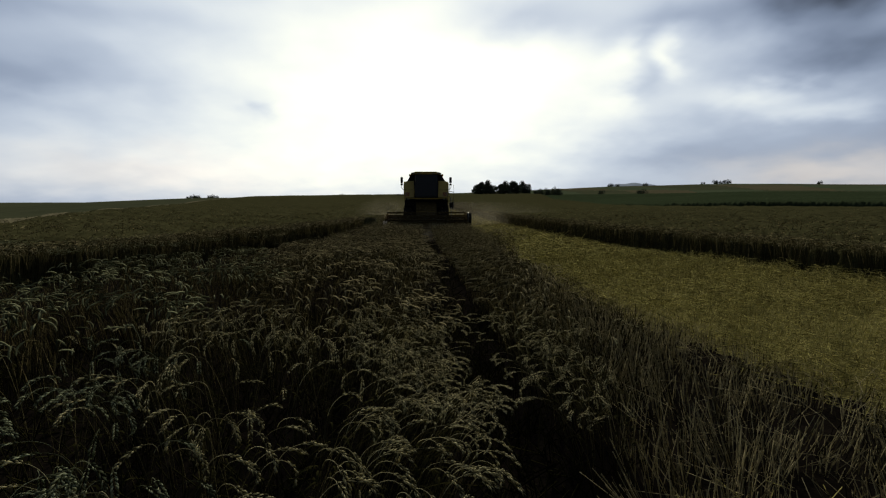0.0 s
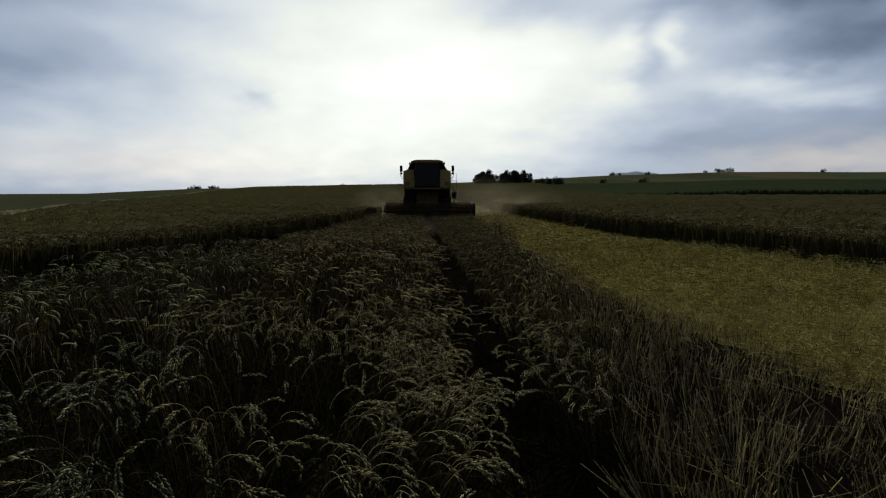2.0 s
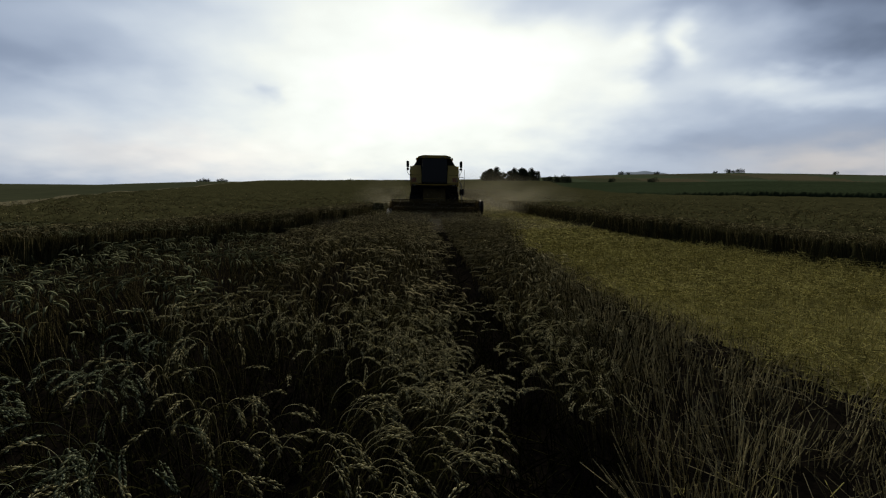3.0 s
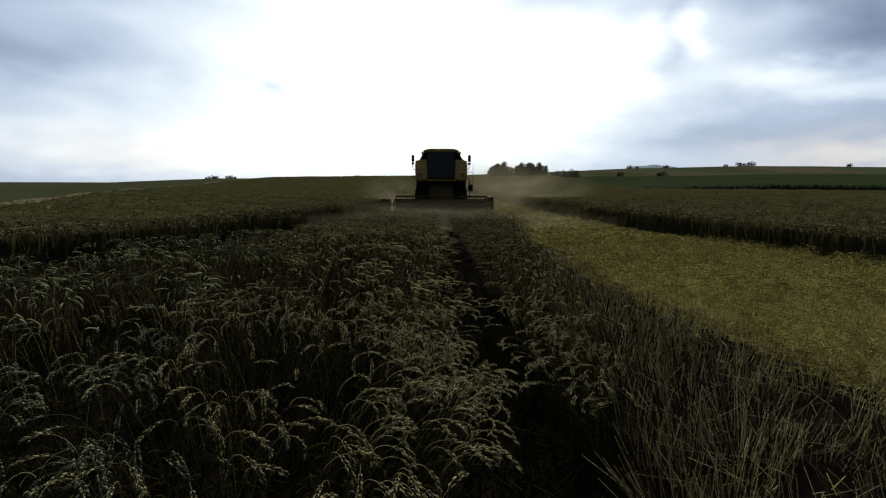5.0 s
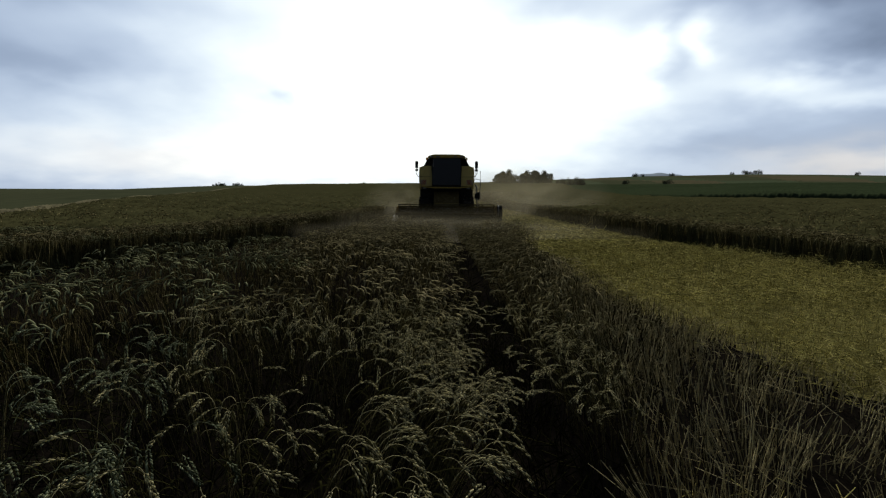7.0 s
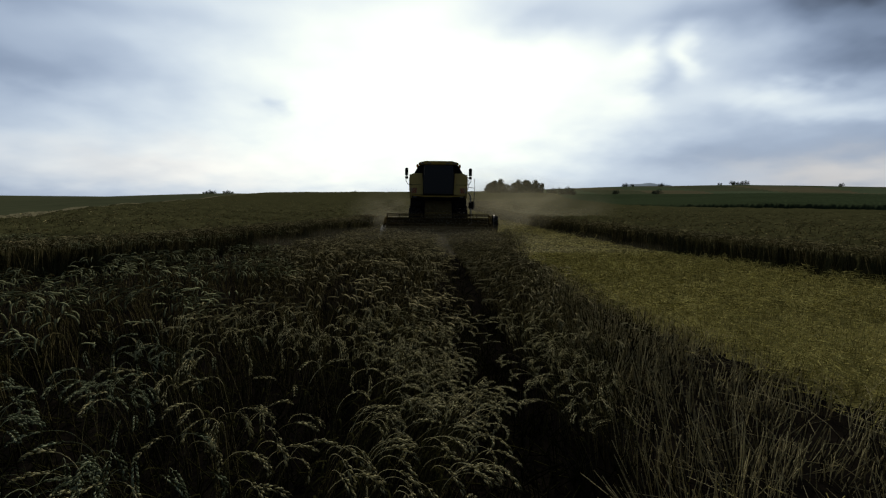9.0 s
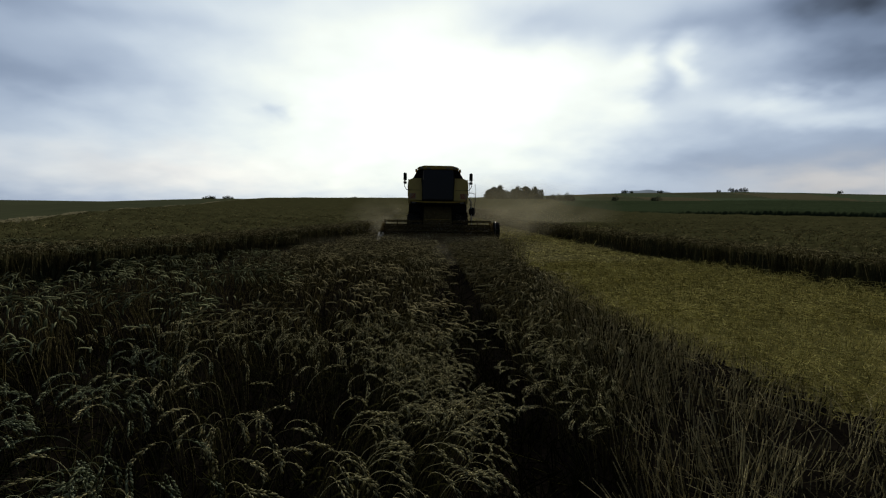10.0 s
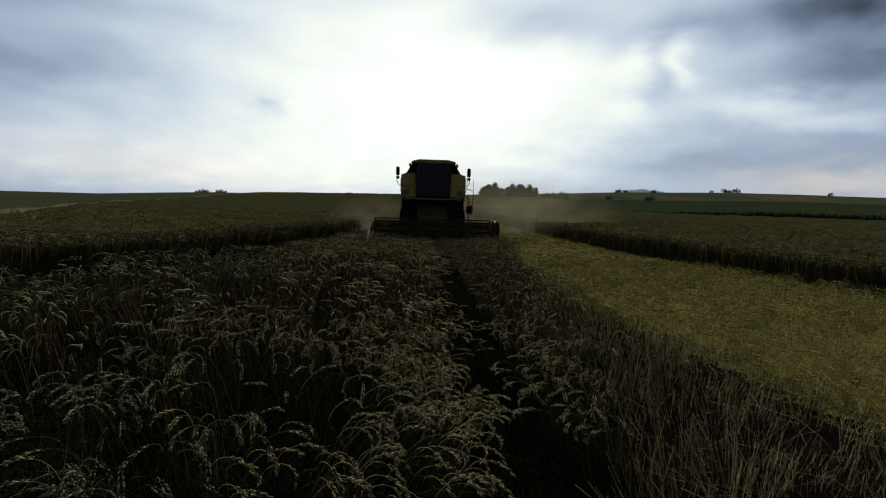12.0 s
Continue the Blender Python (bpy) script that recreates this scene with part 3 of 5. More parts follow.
def growth(x, y, seed):
    """Keep, height, heading and lean of the stalks at x, y: lodged tufts, hollows, wheel track."""
    g = np.random.RandomState(seed)
    n = len(x)
    off = x - tram_x(y)
    r = np.hypot(x, y)
    thick = waves(x, y, 21, [(1.5, 0.55), (0.6, 0.35)])
    keep = ((off < -0.50 + 0.04 * np.sin(y * 3.1)) | (off > np.interp(y, [4, 8], [0.42, 0.37]) + 0.03 * np.sin(y * 2.3))) & (thick + g.uniform(-0.4, 0.7, n) + 0.35 * (off > 0) + 0.5 * (np.abs(off + 0.65) < 0.3) > -0.2)
    hollow = np.exp(-((x + 0.24 + 0.29 * y) / 0.22) ** 2) * np.clip((3.9 - y) / 1.2, 0, 1) * np.clip((y - 1.1) / 0.5, 0, 1)
    hollow3 = np.exp(-((x + 2.8) / 0.85) ** 2 - ((y - 2.8) / 0.6) ** 2)
    hollow2 = np.exp(-((x + 1.75) / 0.35) ** 2 - ((y - 2.7) / 0.35) ** 2)
    keep &= ~((off > 0) & (y < 2.6))
    keep &= ~((x < -1.1) & (y < 3.0) & (g.uniform(0, 1, n) < 0.48))
    keep &= g.uniform(0, 1, n) > 0.92 * hollow + 0.3 * hollow2 + 0.95 * hollow3
    tall = 0.97 + 0.05 * waves(x, y, 31, [(2.5, 0.6), (0.9, 0.5)]) + g.uniform(-0.10, 0.05, n)
    tall = tall * np.interp(y, [7, 15], [1.0, 0.75])
    ridge = np.exp(-((off + 0.60) / 0.28) ** 2)
    tall = tall - 0.10 * ridge * (y < 7) - 0.06 * (off > 0)
    lean = np.stack([waves(x, y, 41, [(2.2, 0.14), (0.5, 0.10)]), waves(x, y, 51, [(2.2, 0.12), (0.5, 0.10)]) - 0.05], 1) + g.normal(0, 0.045, (n, 2))
    lean[:, 0] += 0.17 * ridge + 0.04
    lean[:, 1] -= 0.08 * ridge
    right = off > 0
    lean[right, 0] = np.interp(y[right], [2, 6], [-0.34, -0.12]) * np.interp(off[right], [0.5, 1.0], [1.0, 0.3]) + g.normal(0, 0.07, right.sum())
    turn = np.arctan2(lean[:, 1], lean[:, 0]) + g.normal(0, 0.6, n)
    return keep, tall, turn, lean


def greener(x, y):
    """The part of the strip that ripens later."""
    return x < -0.36 * y - 0.5 + waves(x, y, 71, [(2.0, 0.5)])


def in_field(x, y, zones):
    return np.isin(zone(x, y), zones)


def build_wheat():
    # nearest stalks: single plants with their own parts
    x, y = tufts(265, 7, 0.75, 4.4, 1)
    rx, ry = ridge_plants(0.8, 4.4, 330, 3)
    sx, sy = verge_plants(3.0, 4.4, 40, 5)
    x, y = np.concatenate([x, rx, sx]), np.concatenate([y, ry, sy])
    keep, tall, turn, lean = growth(x, y, 2)
    keep &= in_field(x, y, (1,))
    # tufts pushed over by the wind: where the ears hang, the lean, the number of stalks
    more = [(-0.80, 1.82, 0.24, 0.05, 9), (-1.1, 2.03, 0.05, -0.1, 12), (-1.67, 2.38, -0.05, -0.12, 12), (-1.65, 2.8, 0.0, -0.1, 14),
            (-1.23, 1.6, 0.08, -0.12, 10), (-1.52, 1.54, -0.1, -0.1, 10), (-0.40, 2.21, 0.30, -0.05, 10), (-0.33, 1.74, 0.30, -0.05, 8)]
    g = np.random.RandomState(33)
    for tx, ty, lx, ly, n in more:
        push = g.normal(0, 0.06, (n, 2)) + np.array([lx, ly])
        x, y = np.concatenate([x, tx - lx + g.normal(0, 0.07, n)]), np.concatenate([y, ty - ly + g.normal(0, 0.09, n)])
        keep, tall = np.concatenate([keep, np.ones(n, bool)]), np.concatenate([tall, g.uniform(0.92, 1.04, n)])
        turn, lean = np.concatenate([turn, np.arctan2(push[:, 1], push[:, 0]) + g.normal(0, 0.35, n)]), np.concatenate([lean, push])
    r = np.hypot(x, y)
    order = np.argsort(np.where(keep & (r > 1.0), r, 99))
    single = np.zeros(len(x), bool)
    single[order[:240]] = True
    rest = keep & ~single
    late = greener(x, y) & (y < 3.2)
    for k, ear, label in ((rest & ~late, "ear", "ripe wheat with nodding golden ears beside the wheel track"), (rest & late, "pale_green_ear", "pale green wheat with nodding ears, not yet ripe")):
        plant_stuff("wheat", 0, x[k], y[k], tall[k], turn[k], lean[k], label, ear=ear)
    stalks = []
    made = []
    for s in range(8):
        root = new("wheat_stalk")
        for name, mat in (("stem", "stem"), ("ear", "ear"), ("leaf", "leaf")):
            for p in ([joined(wheat_plant(100 + 17 * s, 0)[name])] if name != "leaf" else wheat_plant(100 + 17 * s, 0)[name]):
                ob = new(name, mesh_from(name, p[0], tris=p[1], mats=[M[mat]]))
                ob.parent = root
        tagged(root, "ripe wheat stalk with a nodding ear", "wheat", "nearest wheat stalks")
        made.append(root)
    for n, i in enumerate(order[:240]):
        tilt = Vector((lean[i, 0], lean[i, 1], 0.9))
        q = Vector((0, 0, 1)).rotation_difference(tilt)
        m = Matrix.LocRotScale((x[i], y[i], float(land(x[i], y[i])) - 0.01), q, None) @ pose(0, 0, 0, 0, 0, math.degrees(turn[i]))
        ob = made[n] if n < 8 else copy_thing(made[n % 8], m)
        ob.matrix_basis = m
        ob.scale = (1, 1, tall[i])
        stalks.append((ob, m))
    x, y = tufts(1050, 7, 4.3, 10.5, 5)
    rx, ry = ridge_plants(4.3, 10.5, 420, 4)
    sx, sy = verge_plants(4.3, 10.5, 220, 6)
    x, y = np.concatenate([x, rx, sx]), np.concatenate([y, ry, sy])
    keep, tall, turn, lean = growth(x, y, 6)
    keep &= in_field(x, y, (1,))
    for k, ear, label in ((keep & ~greener(x, y), "dull_ear", "ripe wheat with nodding ears along the wheel track"), (keep & greener(x, y), "green_ear", "grey-green wheat not yet fully ripe")):
        plant_stuff("wheat", 1, x[k], y[k], tall[k], turn[k], lean[k], label, ear=ear)
    x, y = scatter(27000, 10.5, 19.0, -50, 12, 8)
    keep, tall, turn, lean = growth(x, y, 9)
    keep &= in_field(x, y, (1, 2)) & (y < 18.6)
    for k, ear, label in ((keep & ~greener(x, y), "dull_ear", "ripe standing wheat in front of the harvester"), (keep & greener(x, y), "green_ear", "grey-green wheat not yet fully ripe")):
        plant_stuff("wheat", 2, x[k], y[k], tall[k], turn[k], lean[k], label, ear=ear)
    # ragged tufts left standing along the cut edge
    g = np.random.RandomState(27)
    n = 150
    y = g.choice([12.6, 14.0, 15.2, 16.9], n) + g.normal(0, 0.28, n)
    x = right_edge(y) + g.normal(0.02, 0.12, n)
    plant_stuff("wheat", 2, x, y, g.uniform(0.85, 1.12, n), g.uniform(0, 6.28, n), g.normal(0, 0.1, (n, 2)), "taller ragged wheat tufts along the cut edge", ear="dull_ear")
    # the same field goes on beside and behind the place where the camera stands
    x, y = scatter(6000, 1.1, 9.0, 60, 300, 18)
    g = np.random.RandomState(19)
    keep = (x < tram_x(y) - 0.5) | ((x > tram_x(y) + 0.4) & (x < 1.2))
    lean = g.normal(0.04, 0.09, (len(x), 2))
    plant_stuff("wheat", 2, x[keep], y[keep], g.uniform(0.86, 1.04, len(x))[keep], g.uniform(0, 6.28, len(x))[keep], lean[keep], "ripe wheat standing all round", ear="ear")
    # the face of the uncut field beyond the stubble, and the one across the cut strip to the left
    g = np.random.RandomState(12)
    n = 9000
    y = 3 + (46 - 3) * g.uniform(0, 1, n) ** 1.4
    x = wall_x(y) + g.uniform(0, 1.3, n) + waves(y, y * 0, 3, [(2.0, 0.12)])
    lean = g.normal(0, 0.07, (n, 2)) - np.array([0.05, 0.02])
    plant_stuff("wheat", 2, x, y, g.uniform(0.85, 1.06, n), g.uniform(0, 6.28, n), lean, "wall of uncut ripe wheat beyond the stubble", ear="dull_ear")
    n = 7000
    y = g.uniform(2, 30, n)
    x = left_wall(y) - g.uniform(0, 1.0, n)
    lean = g.normal(0, 0.07, (n, 2))
    plant_stuff("wheat", 2, x, y, g.uniform(0.85, 1.06, n), g.uniform(0, 6.28, n), lean, "wall of uncut ripe wheat along the older cut strip", ear="dull_ear")
    # thin scatter of ears over the closed fields
    x, y = scatter(32000, 13, 75, -50, 50, 15)
    g = np.random.RandomState(16)
    n = len(x)
    keep = in_field(x, y, (2, 3)) & (g.uniform(0, 1, n) < np.interp(np.hypot(x, y), [13, 30, 75], [1, 1, 0.6]))
    plant_stuff("wheat", 3, x[keep], y[keep], g.uniform(0.9, 1.1, n)[keep], g.uniform(0, 6.28, n)[keep], g.normal(0, 0.08, (n, 2))[keep], "ears of ripe wheat over the standing fields", ear="dull_ear")
    return stalks


STALKS = build_wheat()

# the strip in front of the harvester, in swaths that drop as the knife reaches them
SPEED, START, BEARING = 0.825, 29.7, -0.037


def build_swaths():
    out = []
    for k in range(12):
        y0 = 18.4 + k
        g = np.random.RandomState(300 + k)
        n = 750
        y = y0 + g.uniform(0, 1, n)
        x = g.uniform(left_edge(y0 + 0.5), right_edge(y0 + 0.5), n)
        keep, tall, turn, lean = growth(x, y, 320 + k)
        ob = plant_stuff("wheat_swath", 2, x[keep], y[keep], tall[keep], turn[keep], lean[keep] * 0.7, "strip of ripe wheat just ahead of the cutter bar", ear="dull_ear")
        out.append((ob, (START - (y0 + 0.2)) / SPEED))
    return out


SWATHS = build_swaths()


# ---------------------------------------------------------------- stubble and straw
def sticks(name, x, y, z, ln, wd, turn, tilt, mat, label, category):
    """Loose or standing straws as three-sided sticks in one mesh; tilt from upright, radians."""
    n = len(x)
    d = np.stack([np.cos(turn) * np.sin(tilt), np.sin(turn) * np.sin(tilt), np.cos(tilt)], 1)
    a = np.stack([-np.sin(turn), np.cos(turn), np.zeros(n)], 1)
    b = np.cross(d, a)
    p = np.stack([x, y, z], 1)
    vs = []
    for end in (0, 1):
        for k in range(3):
            o = (a * math.cos(2.094 * k) + b * math.sin(2.094 * k)) * wd[:, None]
            vs.append(p + d * (ln * end)[:, None] + o)
    v = np.stack(vs, 1).reshape(-1, 3)
    f = np.array([(0, 1, 4), (0, 4, 3), (1, 2, 5), (1, 5, 4), (2, 0, 3), (2, 3, 5)])
    t = (f[None] + (np.arange(n) * 6)[:, None, None]).reshape(-1, 3)
    return tagged(new(name, mesh_from(name, v, tris=t, mats=[mat])), label, category, kind="stuff")


def build_stubble():
    g = np.random.RandomState(40)
    # tall ragged stubble beside the standing strip, leaning over in patches
    n = 15000
    y = 0.8 + 11 * g.uniform(0, 1, n) ** 1.6
    x = right_edge(y) - 0.05 + (mat_edge(y) + 0.35 - right_edge(y)) * g.uniform(0, 1, n)
    f = (x - right_edge(y)) / (mat_edge(y) - right_edge(y))
    clump = waves(x, y, 83, [(0.9, 0.7), (0.35, 0.6)])
    ok = clump * 1.3 + g.uniform(-0.6, 0.8, n) > -0.2
    x, y, f, clump, n = x[ok], y[ok], f[ok], clump[ok], int(ok.sum())
    ln = np.interp(f, [0, 0.3, 0.7, 1.1], [0.46, 0.33, 0.22, 0.13]) * g.uniform(0.45, 1.2, n)
    over = np.stack([waves(x, y, 81, [(1.1, 0.55), (0.4, 0.4)]) + np.interp(f, [0, 0.4], [-0.35, 0.0]), waves(x, y, 82, [(1.1, 0.5), (0.4, 0.4)])], 1) * 0.5 + g.normal(0, 0.13, (n, 2))
    sticks("stubble", x, y, land(x, y) - 0.01, ln, np.interp(y, [2, 8], [0.0022, 0.0034]), np.arctan2(over[:, 1], over[:, 0]), np.hypot(over[:, 0], over[:, 1]), M["stubble"], "tall ragged stubble left beside the standing wheat", "stubble")
    # short even stubble rows under the spread straw
    n = 6000
    y = 2.5 + 12 * g.uniform(0, 1, n) ** 1.3
    x = mat_edge(y) + (np.minimum(wall_x(y), y * 1.2 + 2) - mat_edge(y)) * g.uniform(0, 1, n)
    x = x + 0.05 * np.sin(x * 45)
    sticks("stubble", x, y, land(x, y) - 0.01, g.uniform(0.10, 0.24, n), np.interp(y, [3, 14], [0.0024, 0.005]), g.uniform(0, 6.28, n), np.abs(g.normal(0.2, 0.2, n)), M["straw"], "short yellow stubble standing through the spread straw", "stubble")
    # dead blades and trampled straw on the soil under the wheat and in the wheel track; filler, its dark colour stands
    # in for shade
    n = 6000
    x, y = scatter(n, 0.8, 7.0, -50, 24, 44)
    sticks("dead_leaves", x, y, land(x, y) - 0.01, g.uniform(0.06, 0.34, n), np.full(n, 0.0045), g.uniform(0, 6.28, n), np.abs(g.normal(0.7, 0.4, n)), M["leaf"], "dead blades and trampled straw on the soil, coloured dark as shade", "undergrowth")
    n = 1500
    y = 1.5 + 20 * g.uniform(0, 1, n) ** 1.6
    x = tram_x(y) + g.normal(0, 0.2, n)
    sticks("dead_leaves", x, y, land(x, y) - 0.04, g.uniform(0.05, 0.30, n), np.full(n, 0.005), g.uniform(0, 6.28, n), np.abs(g.normal(0.9, 0.4, n)), M["leaf"], "trampled stalks in the wheel track, coloured dark as shade", "undergrowth")
    # straw lying across it
    n = 1700
    y = 0.8 + 10 * g.uniform(0, 1, n) ** 1.5
    x = right_edge(y) + 0.1 + (mat_edge(y) + 0.1 - right_edge(y)) * g.uniform(0, 1, n)
    sticks("lodged_straw", x, y, land(x, y) + g.uniform(0.03, 0.22, n), g.uniform(0.08, 0.42, n), np.full(n, 0.0016), g.uniform(0, 6.28, n), g.normal(1.35, 0.25, n), M["stubble"], "broken straw lying over the ragged stubble", "straw")
    # threshed straw spread over the cut swath
    for lo, hi, n, wd, s, rough, up in ((1.5, 7, 42000, 0.0026, 0.55, 0.12, 0.30), (7, 14, 36000, 0.0042, 0.75, 0.10, 0.22), (14, 40, 36000, 0.008, 1.1, 0.04, 0.02)):
        y = lo + (hi - lo) * g.uniform(0, 1, n) ** 1.2
        w = g.uniform(0, 1, n)
        start = mat_edge(y) - 0.1 - np.abs(g.normal(0, 0.3, n)) * np.interp(y, [5, 12], [1.0, 0.3])
        x = start + (np.minimum(wall_x(y), y * 1.25 + 2.2) + 0.1 - start) * w
        # half of it lies in small tangled heaps
        heap = g.randint(0, n, n // 30)[g.randint(0, n // 30, n)]
        near = g.uniform(0, 1, n) < 0.62
        size = wd * 28 + 0.05
        ox, oy = g.normal(0, size, n), g.normal(0, size, n)
        x, y = np.where(near, x[heap] + ox, x), np.where(near, y[heap] + oy, y)
        pile = np.where(near & (lo < 14), 2.0 * rough * np.exp(-(ox * ox + oy * oy) / (1.6 * size * size)), 0.0)
        clump = waves(x, y, 61, [(1.6, 0.35), (0.7, 0.55), (0.3, 0.6)])
        z = land(x, y) + 0.03 + rough * clump + pile + g.uniform(-0.04, 0.05, n)
        ok = (clump + g.uniform(-0.5, 0.8, n) > -0.3) | (y > 14)
        m = int(ok.sum())
        stand = g.uniform(0, 1, m) < up
        sticks("straw", x[ok], y[ok], z[ok], g.uniform(0.05, 0.24, m) * s * np.where(stand, 0.7, 1.0), np.full(m, wd), g.uniform(0, 6.28, m), np.where(stand, g.uniform(0.2, 1.0, m), g.normal(1.5, 0.16 if lo < 14 else 0.06, m)), M["straw"], "yellow threshed straw spread over the cut field", "straw")
    n = 6000
    y = g.uniform(-9, 2.5, n)
    x = g.uniform(1.3, 13, n)
    sticks("straw", x, y, land(x, y) + g.uniform(0, 0.1, n), g.uniform(0.08, 0.22, n), np.full(n, 0.0026), g.uniform(0, 6.28, n), g.normal(1.45, 0.2, n), M["straw"], "yellow threshed straw spread over the cut field", "straw")
    n = 9000
    y = 20 + 40 * g.uniform(0, 1, n)
    x = -8 + (wall_x(y) + 8) * g.uniform(0, 1, n)
    ok = in_field(x, y, (0,)) & ((y > 30) | (x > right_edge(y)))
    sticks("straw", x[ok], y[ok], land(x[ok], y[ok]) + g.uniform(0, 0.12, ok.sum()), g.uniform(0.2, 0.5, ok.sum()), np.full(ok.sum(), 0.012), g.uniform(0, 6.28, ok.sum()), g.normal(1.4, 0.3, ok.sum()), M["straw"], "straw on the cut field behind the harvester", "straw")


build_stubble()


# ---------------------------------------------------------------- trees and far land
def tree_thing(name, height, width, seed, label, category, leaves=420, low=0.16):
    g = np.random.RandomState(seed)
    root = new(name)
    bm = bmesh.new()
    tube(bm, [(0, 0, -0.3), (0.05 * width, 0, height * 0.25), (0, 0.03 * width, height * 0.7)], [height * 0.035, height * 0.025, height * 0.01], 7)
    for k in range(5):
        a, z0 = g.uniform(0, 6.28), height * g.uniform(0.22, 0.5)
        tube(bm, [(0, 0, z0), (math.cos(a) * width * 0.2, math.sin(a) * width * 0.2, z0 + height * 0.14), (math.cos(a) * width * 0.36, math.sin(a) * width * 0.36, z0 + height * 0.24)], [height * 0.014, height * 0.009, height * 0.004], 5)
    part("trunk", bm, M["bark"], root)
    c = []
    for _ in range(16):
        a, rr = g.uniform(0, 6.28), width * 0.36 * math.sqrt(g.uniform(0, 1))
        c.append((math.cos(a) * rr, math.sin(a) * rr, height * g.uniform(low, 0.84) - rr * 0.30, width * g.uniform(0.13, 0.24)))
    c = np.array(c)
    k = g.randint(0, len(c), leaves)
    d = g.normal(0, 1, (leaves, 3))
    d /= np.linalg.norm(d, axis=1)[:, None]
    p = c[k, :3] + d * c[k, 3:4] * g.uniform(0.65, 1.1, (leaves, 1))
    s = height * g.uniform(0.025, 0.055, (leaves, 1))
    u = g.normal(0, 1, (leaves, 3))
    w = np.cross(d + u * 0.5, u)
    w /= np.linalg.norm(w, axis=1)[:, None] + 1e-6
    u = np.cross(w, d)
    v = np.stack([p - u * s, p + w * s * 0.8, p + u * s, p - w * s * 0.8 + d * s * 0.6], 1).reshape(-1, 3)
    t = (np.array([(0, 1, 2), (0, 2, 3), (0, 1, 3)])[None] + (np.arange(leaves) * 4)[:, None, None]).reshape(-1, 3)
    cr = new("crown", mesh_from("crown", v, tris=t, mats=[M["foliage"]]))
    cr.parent = root
    return tagged(root, label, category)


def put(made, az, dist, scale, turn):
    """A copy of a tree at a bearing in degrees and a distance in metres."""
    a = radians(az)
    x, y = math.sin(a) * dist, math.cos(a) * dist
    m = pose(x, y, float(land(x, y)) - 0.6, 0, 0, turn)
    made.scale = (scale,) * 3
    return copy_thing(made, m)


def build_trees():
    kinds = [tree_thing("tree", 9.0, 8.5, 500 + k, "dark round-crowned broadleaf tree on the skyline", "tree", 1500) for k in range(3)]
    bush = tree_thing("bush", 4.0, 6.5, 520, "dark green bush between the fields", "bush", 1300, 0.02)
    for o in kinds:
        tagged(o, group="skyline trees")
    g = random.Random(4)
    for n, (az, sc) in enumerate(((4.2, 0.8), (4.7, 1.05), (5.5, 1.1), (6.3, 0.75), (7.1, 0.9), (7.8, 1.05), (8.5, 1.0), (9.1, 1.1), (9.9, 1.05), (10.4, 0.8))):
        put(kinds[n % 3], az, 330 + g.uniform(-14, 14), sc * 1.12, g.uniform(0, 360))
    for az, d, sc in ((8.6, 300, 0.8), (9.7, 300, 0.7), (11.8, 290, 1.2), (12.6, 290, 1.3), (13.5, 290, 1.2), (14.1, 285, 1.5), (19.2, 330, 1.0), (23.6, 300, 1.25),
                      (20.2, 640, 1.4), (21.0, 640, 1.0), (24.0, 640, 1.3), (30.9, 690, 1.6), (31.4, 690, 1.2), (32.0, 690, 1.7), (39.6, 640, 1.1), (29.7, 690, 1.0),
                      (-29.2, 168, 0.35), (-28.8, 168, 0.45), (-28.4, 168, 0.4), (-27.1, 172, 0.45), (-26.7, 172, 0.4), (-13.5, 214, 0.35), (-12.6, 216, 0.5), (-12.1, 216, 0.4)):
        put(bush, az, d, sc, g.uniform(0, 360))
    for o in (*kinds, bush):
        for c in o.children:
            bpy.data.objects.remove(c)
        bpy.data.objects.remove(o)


def build_far_hills():
    az = np.linspace(10, 34, 70)
    e = 2.12 * np.exp(-((az - 22.5) / 6.5) ** 2) + 0.4 * np.exp(-((az - 15) / 3) ** 2) + 0.05 * np.sin(az * 3.1)
    rings = []
    for d, f in ((2500, 0.0), (2700, 0.75), (2900, 1.0), (3300, 0.4)):
        a = np.radians(az)
        rings.append(np.stack([np.sin(a) * d, np.cos(a) * d, -8 + (10 + 2900 * np.tan(np.radians(e))) * f], -1))
    v = np.stack(rings, 1).reshape(-1, 3)
    tagged(new("far_hills", mesh_from("far_hills", v, tris=grid_tris(len(az), 4), mats=[M["hazehill"]], smooth=True)), "hills far behind the fields, distance haze painted in as pale blue", "hill", kind="structure")


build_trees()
build_far_hills()


